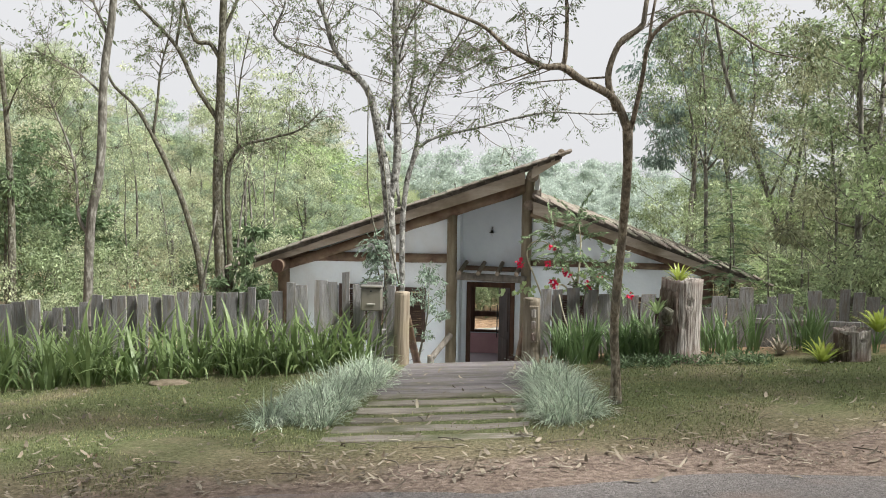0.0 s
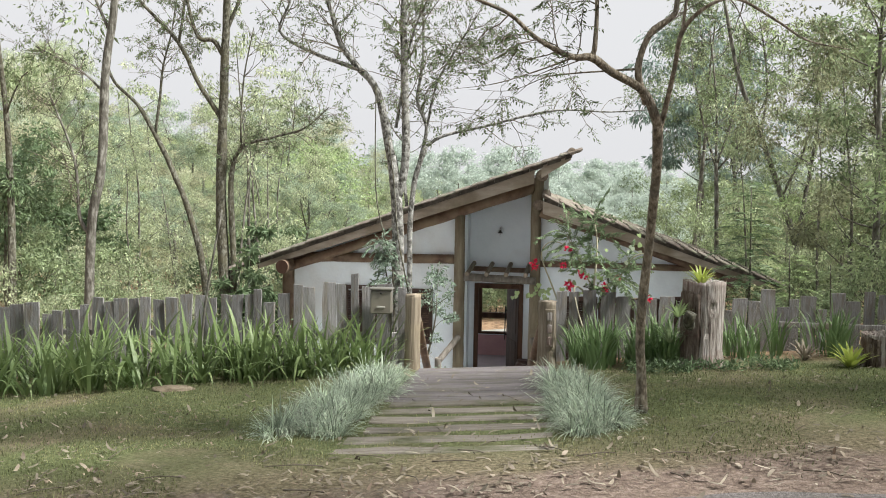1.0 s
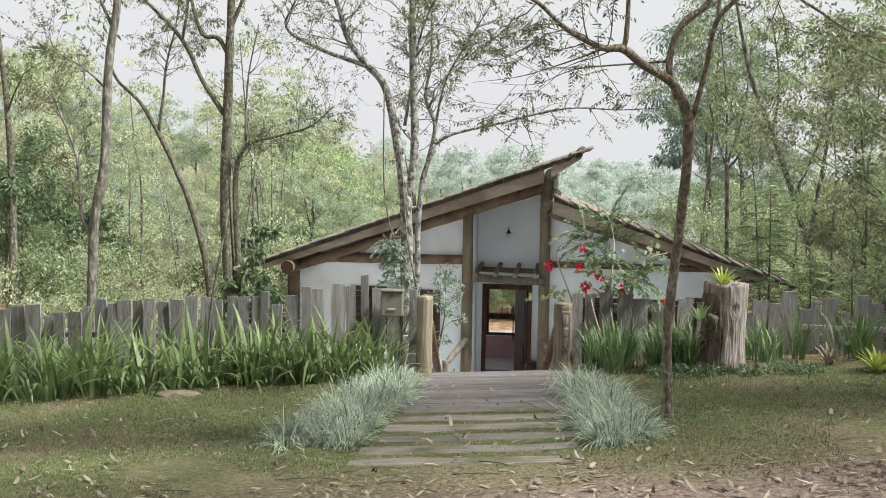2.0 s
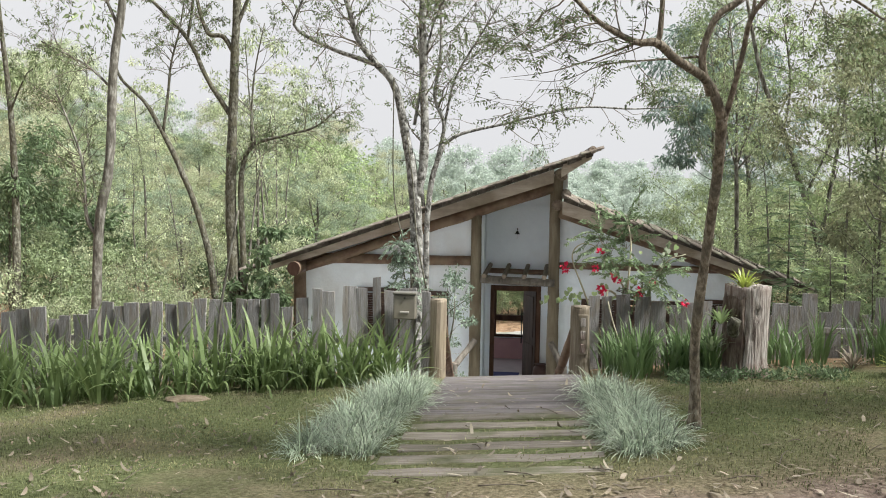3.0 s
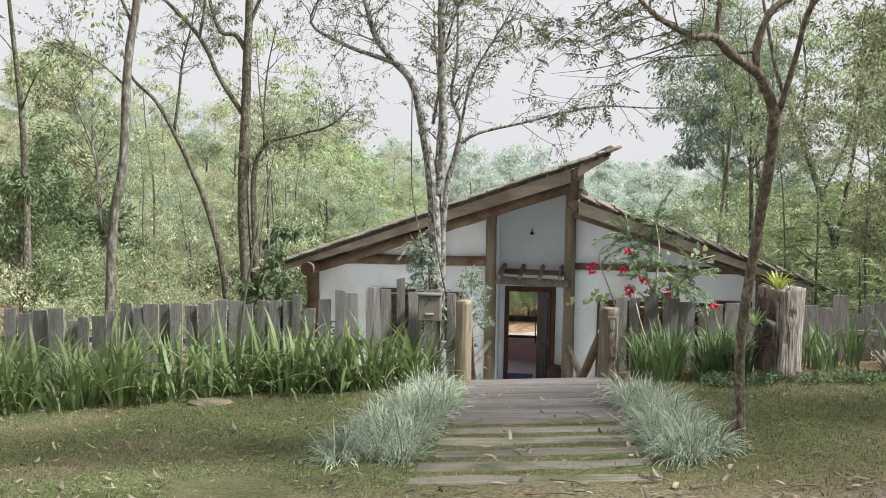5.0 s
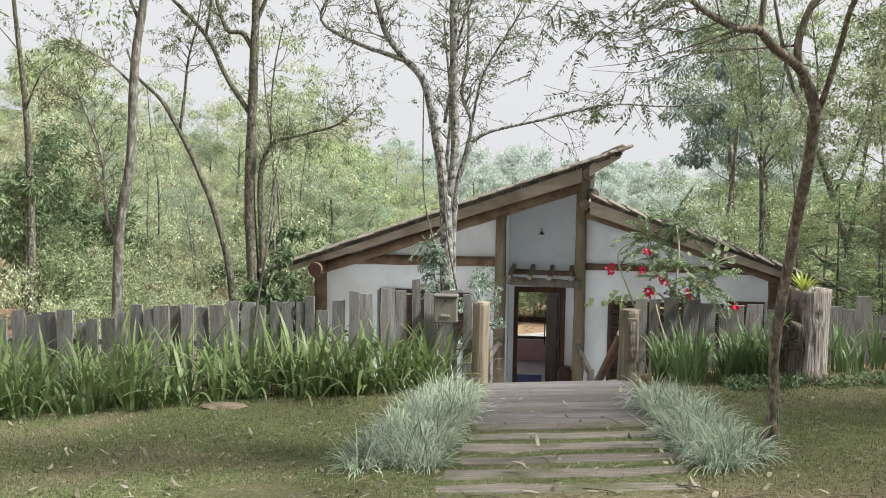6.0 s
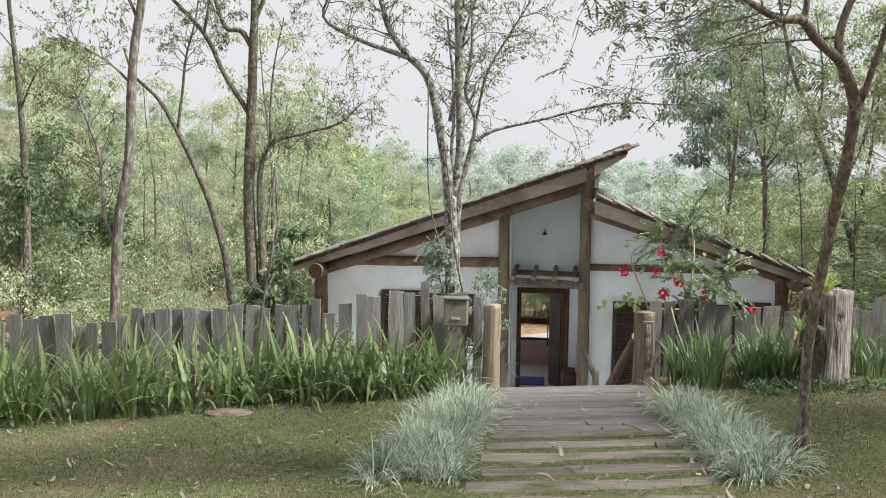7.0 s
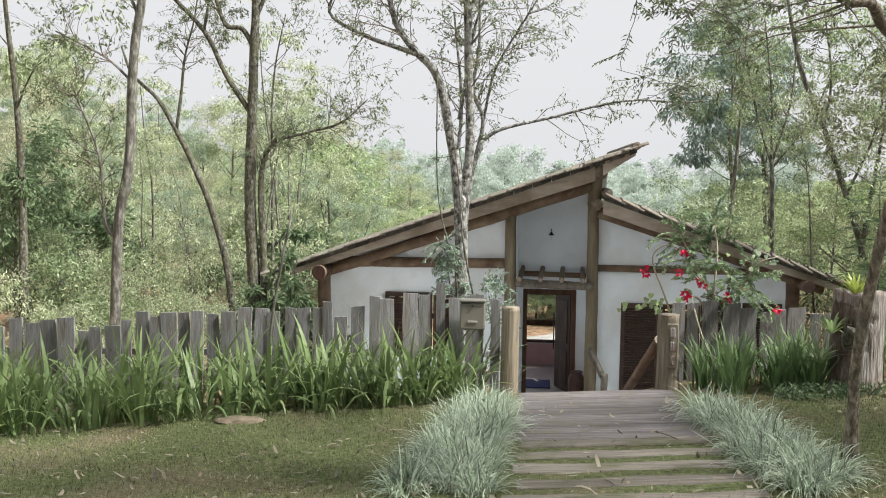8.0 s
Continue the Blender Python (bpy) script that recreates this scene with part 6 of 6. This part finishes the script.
plant_out(saplings, [(4.4, 18.6), (5.3, 19.8), (6.9, 17.2), (3.9, 21.6), (8.0, 20.0), (4.9, 16.8), (6.0, 22.4), (7.2, 19.2)], "thin pale-stemmed sapling beside the house", "tree", "saplings", 13, (0.8, 1.2))
plant_out([wild_tree("light_green_tree", 4.5, 2.4, 12000, 0.11, 0.042, 14, M["leaf_fresh"], M["bark_pale"], 0.2, 40, 0.4)],
          [(-8.2, 33)], "bright fresh green bushy tree", "tree", "woodland on the hillside", 2)
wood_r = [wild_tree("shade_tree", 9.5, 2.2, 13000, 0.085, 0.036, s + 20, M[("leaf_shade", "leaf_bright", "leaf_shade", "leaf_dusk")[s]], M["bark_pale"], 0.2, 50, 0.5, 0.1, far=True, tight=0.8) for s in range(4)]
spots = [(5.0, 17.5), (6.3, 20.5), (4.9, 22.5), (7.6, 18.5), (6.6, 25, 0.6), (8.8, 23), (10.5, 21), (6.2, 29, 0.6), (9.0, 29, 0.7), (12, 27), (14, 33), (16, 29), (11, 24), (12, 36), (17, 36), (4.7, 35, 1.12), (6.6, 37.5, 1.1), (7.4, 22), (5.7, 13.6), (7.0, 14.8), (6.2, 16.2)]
# six more trees out of view, added only to cast shade
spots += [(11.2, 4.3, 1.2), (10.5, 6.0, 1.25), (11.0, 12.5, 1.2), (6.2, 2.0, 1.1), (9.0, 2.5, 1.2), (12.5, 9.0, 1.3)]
plant_out(wood_r, spots, "tall shaded-green woodland tree with pale stem, six unseen ones added for shade", "tree", "woodland beside the house", 3, (0.85, 1.2))
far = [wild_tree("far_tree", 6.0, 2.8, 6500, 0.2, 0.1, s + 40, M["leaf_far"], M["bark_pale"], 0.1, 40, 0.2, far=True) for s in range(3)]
spots = []
while len(spots) < 44:
    y = q.uniform(85, 130)
    x = q.uniform(-0.25 * y, 0.24 * y)
    spots.append((x, y))
spots += [(q.uniform(-0.05 * y, 0.2 * y), y, 0.6) for y in (46, 48, 51, 54, 57, 60, 63, 66, 70, 74, 78, 52, 62, 68)]
spots += [(-2, 64, 0.7), (-4, 70, 0.7), (-6, 66, 0.8), (-1, 76, 0.8), (-8, 72, 0.8), (-3, 84), (-6, 90), (1, 88), (-10, 80), (-12, 70, 0.8), (-4, 78), (3, 82)]
plant_out(far, spots, "distant green tree on the far hillside, haze put into its pale colour", "tree", "far hillside trees", 4, (0.55, 0.95))
shrubs = [wild_tree("shrub", 1.9, 1.1, 3200, 0.1, 0.045, s + 60, M["leaf_deep"], M["bark_brown"], 0.05, 30, 0.3, 0.03) for s in range(3)]
spots = [(-5.7, 18.5, 0.95), (-6.3, 19.6, 0.8), (-9.2, 26), (-12.5, 25, 1.6), (-8, 27.5, 1.2), (-14, 28, 1.5)]
plant_out(shrubs, spots, "dense dark green broad-leaved shrub", "shrub", "shrubs behind the fence", 5, (0.85, 1.15))
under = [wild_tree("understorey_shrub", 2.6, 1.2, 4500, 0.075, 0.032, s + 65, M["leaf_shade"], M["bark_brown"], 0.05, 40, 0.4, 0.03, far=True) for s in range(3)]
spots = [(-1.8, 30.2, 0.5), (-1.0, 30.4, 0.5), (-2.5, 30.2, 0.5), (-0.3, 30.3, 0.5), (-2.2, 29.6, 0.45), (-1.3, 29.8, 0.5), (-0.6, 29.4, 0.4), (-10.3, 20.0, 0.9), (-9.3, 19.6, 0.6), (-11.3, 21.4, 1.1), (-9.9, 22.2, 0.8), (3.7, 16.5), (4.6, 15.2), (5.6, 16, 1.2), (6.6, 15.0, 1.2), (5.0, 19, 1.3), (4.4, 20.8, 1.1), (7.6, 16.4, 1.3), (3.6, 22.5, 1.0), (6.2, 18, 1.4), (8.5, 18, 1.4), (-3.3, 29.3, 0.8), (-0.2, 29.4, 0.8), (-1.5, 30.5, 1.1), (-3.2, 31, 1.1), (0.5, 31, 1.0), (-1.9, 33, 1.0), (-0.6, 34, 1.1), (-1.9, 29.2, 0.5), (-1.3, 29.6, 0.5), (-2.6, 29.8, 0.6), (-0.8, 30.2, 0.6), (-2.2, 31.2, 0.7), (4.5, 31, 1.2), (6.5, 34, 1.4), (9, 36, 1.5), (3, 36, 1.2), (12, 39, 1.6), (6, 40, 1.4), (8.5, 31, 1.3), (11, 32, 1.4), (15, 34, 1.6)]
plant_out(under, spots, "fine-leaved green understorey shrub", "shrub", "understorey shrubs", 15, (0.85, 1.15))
plant_out([wild_tree("tall_shrub", 2.9, 0.42, 900, 0.17, 0.06, 140, M["leaf_deep"], M["bark_brown"], 0.3, 18, 0.5, 0.03)],
          [(-5.8, 18.2), (-6.25, 18.9, 0.8)], "dark green broad-leaved bush beside the house corner", "shrub", "shrubs behind the fence", 27, (0.95, 1.05))
brush = [wild_tree("brushwood", 2.4, 1.3, 4500, 0.075, 0.028, s + 165, M["leaf_forest"], M["bark_pale"], 0.03, 44, 0.5, 0.025, far=True) for s in range(3)]
spots = [(-6.6, 20.5, 0.7), (-7.6, 19.8, 0.7), (-8.4, 21.5, 0.8), (-9.3, 20.3, 0.8), (-10.2, 22.4, 0.9), (-7.4, 23.5, 0.8), (-8.6, 24.5), (-10.6, 25), (-12, 24), (-6.4, 23.5, 0.7), (-13.5, 26, 1.2), (-9.6, 18.4, 0.7), (-8.6, 17.6, 0.6), (-10.6, 17.6, 0.8), (-7.0, 25.8), (-11.8, 27.5, 1.1)]
plant_out(brush, spots, "sunlit yellow-green brushwood under the trees", "shrub", "brushwood", 25, (0.85, 1.15))
M["leaf_hanging"] = leaf_material("leaf_hanging", (0.13, 0.18, 0.155), (0.2, 0.265, 0.23), (0.3, 0.38, 0.33), 0.4)
plant_out([wild_tree("hanging_leaf_tree", 10.2, 2.3, 6500, 0.22, 0.065, 133, M["leaf_hanging"], M["bark_pale"], 0.42, 40, 0.9, 0.12)],
          [(5.2, 37.5), (6.9, 39.5, 0.95)], "tall bluish green tree with hanging leaf sprays", "tree", "woodland beside the house", 26, (0.95, 1.05))
dusky = [wild_tree("dusky_tree", 4.8, 1.3, 4600, 0.13, 0.05, s + 75, M["leaf_deep"], M["bark_brown"], 0.3, 34, 0.6, 0.06) for s in range(2)]
plant_out(dusky, [(-11.6, 20.5), (-12.4, 22.5)], "dusky green tree with broad hanging leaves", "tree", "dusky trees", 16, (0.9, 1.1))
plant_out([wild_tree("pole_tree", 9, 1.6, 2500, 0.15, 0.05, 79, M["leaf_shade"], M["bark_brown"], 0.6, 24, 0.5, 0.11)], [(-10.95, 19.5)], "tall dark straight-stemmed tree", "tree", "", 17, (1, 1))
bluish = [wild_tree("bluish_shrub", 1.5, 0.24, 1200, 0.036, 0.014, 71, M["leaf_blue"], M["bark_brown"], 0.1, 24, 0.2, 0.02)]
plant_out(bluish, [(-2.24, 16.8, 1.9)], "slim grey-green shrub beside the porch", "shrub", "porch shrubs", 6, (1, 1))


# ---- flowering shrub behind the fence ----
bloom = thing("flowering_shrub", "arching shrub with red flowers and feathery leaves behind the fence", "flowering shrub", (0.1, 12.0, gz(0.1, 12.0)))
g0 = gz(0.1, 12.0)
stems = [
    [(0.0, 0, 0, 0.018), (-0.25, -0.2, 0.6 - g0, 0.013), (-0.44, -0.4, 1.06 - g0, 0.009), (-0.56, -0.4, 1.38 - g0, 0.008), (-0.49, -0.4, 1.52 - g0, 0.007), (-0.35, -0.4, 1.52 - g0, 0.006), (-0.22, -0.4, 1.4 - g0, 0.004)],
    [(0.0, 0, 0, 0.022), (0.0, -0.25, 0.7 - g0, 0.016), (0.02, -0.4, 1.1 - g0, 0.012), (0.04, -0.4, 1.52 - g0, 0.009), (0.0, -0.35, 1.8 - g0, 0.005)],
    [(0.0, 0, 0, 0.02), (-0.05, -0.35, 0.9 - g0, 0.012), (-0.2, -0.55, 1.05 - g0, 0.01), (-0.12, -0.75, 0.7 - g0, 0.007), (0.05, -0.8, 0.35 - g0, 0.005)],
    [(0.0, 0, 0, 0.02), (0.2, -0.3, 0.9 - g0, 0.013), (0.4, -0.4, 1.35 - g0, 0.008), (0.6, -0.4, 1.45 - g0, 0.005)],
    [(0.02, -0.35, 1.0 - g0, 0.012), (-0.15, -0.4, 1.35 - g0, 0.009), (-0.3, -0.4, 1.62 - g0, 0.005)],
]
for k, s in enumerate(stems):
    bm = bmesh.new()
    tube(bm, s, 6, 5, 0.05)
    part("stem", bm, M["bamboo"], bloom, "pale arching stem")
M["leaf_feather"] = leaf_material("leaf_feather", (0.12, 0.18, 0.09), (0.24, 0.32, 0.18), (0.44, 0.51, 0.33), 0.4, 0.5)
tops = [[(0.0, -0.4, 1.25 - g0, 0.01), (0.0, -0.35, 1.85 - g0, 0.006)], [(-0.1, -0.4, 1.2 - g0, 0.01), (-0.3, -0.4, 1.68 - g0, 0.005)], [(0.1, -0.4, 1.2 - g0, 0.01), (0.45, -0.4, 1.4 - g0, 0.005)], [(-0.1, -0.4, 1.05 - g0, 0.01), (0.35, -0.45, 1.2 - g0, 0.005)]]
paths, (v, f) = twigs(tops, 84, (0.22, 0.42), 0.05, 0.017, 9, 0.05, 0.35, 20)
soup("foliage", v, f, M["leaf_feather"], bloom)
bm = bmesh.new()
for p in paths:
    tube(bm, p, 4, 1, 0, False)
tagged(part("twig", bm, M["twig"], bloom), kind="stuff")
g = np.random.default_rng(12)


def round_leaf(at, size, mat, seed):
    """A heart-shaped leaf with a fold along its rib."""
    bm = bmesh.new()
    rim = [(0, 0), (0.3, -0.12), (0.5, 0.15), (0.42, 0.55), (0, 1.0), (-0.42, 0.55), (-0.5, 0.15), (-0.3, -0.12)]
    hub = bm.verts.new((0, 0, 0.35 * size))
    ring = [bm.verts.new((x * size, 0.12 * abs(x) * size, y * size)) for x, y in rim]
    for a, c in zip(ring, ring[1:] + ring[:1]):
        bm.faces.new((hub, a, c))
    ob = part("leaf", bm, mat, bloom)
    q = random.Random(seed)
    ob.location = at
    ob.rotation_euler = (q.uniform(-0.6, 0.6), math.pi + q.uniform(-0.9, 0.9), q.uniform(-0.7, 0.7))


for k in range(22):
    round_leaf((g.normal(-0.6, 0.14), g.normal(-0.45, 0.04), g.normal(0.97, 0.05) - g0), g.uniform(0.03, 0.06), M["leaf_shade"] if k % 4 else M["leaf_fresh"], k)
M["leaf_pale"] = leaf_material("leaf_pale", (0.4, 0.45, 0.34), (0.55, 0.6, 0.48), (0.7, 0.72, 0.6), 0.3)
for k in range(11):
    round_leaf((g.normal(0.42, 0.13), g.normal(-0.42, 0.05), g.normal(1.46, 0.07) - g0), g.uniform(0.035, 0.06), M["leaf_pale"] if k % 3 else M["leaf_fresh"], k + 40)
for k in range(26):
    round_leaf((g.normal(-0.05, 0.25), g.normal(-0.45, 0.06), g.normal(1.12, 0.12) - g0), g.uniform(0.03, 0.06), M["leaf_shade"] if k % 3 else M["leaf_fresh"], k + 70)
for fx, fz in ((-0.65, 1.31), (-0.63, 1.27), (-0.32, 1.29), (-0.28, 1.46), (-0.13, 1.21), (-0.1, 1.17), (-0.26, 1.08), (-0.23, 1.05), (0.12, 1.07), (0.13, 1.03), (0.17, 0.98), (0.19, 0.92), (0.15, 0.95), (0.26, 1.16), (0.59, 0.96)):
    a = g.uniform(0, 6.28, 13)
    d = np.stack([np.cos(a), g.normal(-0.5, 0.5, 13), np.sin(a)], 1)
    v, f = leaf_soup(np.array([[fx, -0.5, fz - g0]]) + d * 0.01, d, g.uniform(0.025, 0.055, 13), g.uniform(0.022, 0.04, 13), g.normal(size=(13, 3)), 0.3)
    soup("flower", v, f, M["petal"], bloom, "red flower")



# ---- roof tiles ----
def tile_mesh(seed, width=0.4):
    q = random.Random(seed)
    bm = bmesh.new()
    rows = []
    for k in range(5):
        y = -0.11 + 0.055 * k
        z = 0.035 * math.sin(math.pi * k / 4) + q.uniform(-0.003, 0.003)
        rows.append([bm.verts.new(p) for p in ((-width / 2, y, z - 0.012), (width / 2, y, z + 0.004), (width / 2, y, z - 0.014), (-width / 2, y, z - 0.03))])
    for a, c in zip(rows, rows[1:]):
        for k in range(4):
            bm.faces.new((a[k], a[(k + 1) % 4], c[(k + 1) % 4], c[k]))
    bm.faces.new(rows[0])
    bm.faces.new(rows[-1][::-1])
    bmesh.ops.recalc_face_normals(bm, faces=bm.faces)
    me = bpy.data.meshes.new("roof_tile")
    bm.to_mesh(me)
    bm.free()
    me.materials.append(M["tile"])
    return me


tiles = [tile_mesh(s) for s in range(5)]
q = random.Random(8)
for dk in DECKS:
    ex, rx, fn, ey, ry = dk
    sign = 1 if rx > ex else -1
    run = abs(rx - ex)
    count = int(run / 0.308) + 1
    rest_v, rest_f = [], []
    slope = math.atan(fn(1) - fn(0))
    for c in range(count):
        x = ex + sign * (0.1 + 0.308 * c)
        if (x - rx) * sign > 0.05:
            break
        y = edge_y(dk, x) + 0.02
        col = 0
        while y < BACK + 0.5:
            tilt = -slope
            if col < 6:
                ob = new("roof_tile", q.choice(tiles))
                ob.parent = house
                ob.location = (x, y + q.uniform(-0.012, 0.012), fn(x) - 0.04 + q.uniform(-0.006, 0.006))
                ob.rotation_euler = (0, tilt + 0.085, q.uniform(-0.03, 0.03) + (0 if sign > 0 else math.pi))
                if sign < 0:
                    ob.rotation_euler = (0, -tilt - 0.085, math.pi + q.uniform(-0.03, 0.03))
            else:
                n0 = len(rest_v)
                for dx in (-0.19, 0.19):
                    for k in range(3):
                        rest_v.append((x + dx, y - 0.11 + 0.11 * k, fn(x + dx) - 0.05 + (0.035 if k == 1 else 0) + 0.012 * sign * dx / 0.19))
                rest_f += [(n0, n0 + 1, n0 + 4, n0 + 3), (n0 + 1, n0 + 2, n0 + 5, n0 + 4)]
            y += 0.225
            col += 1
    tagged(soup("roof_covering", rest_v, rest_f, M["tile"], house), "weathered brown clay roof tiles", kind="stuff")
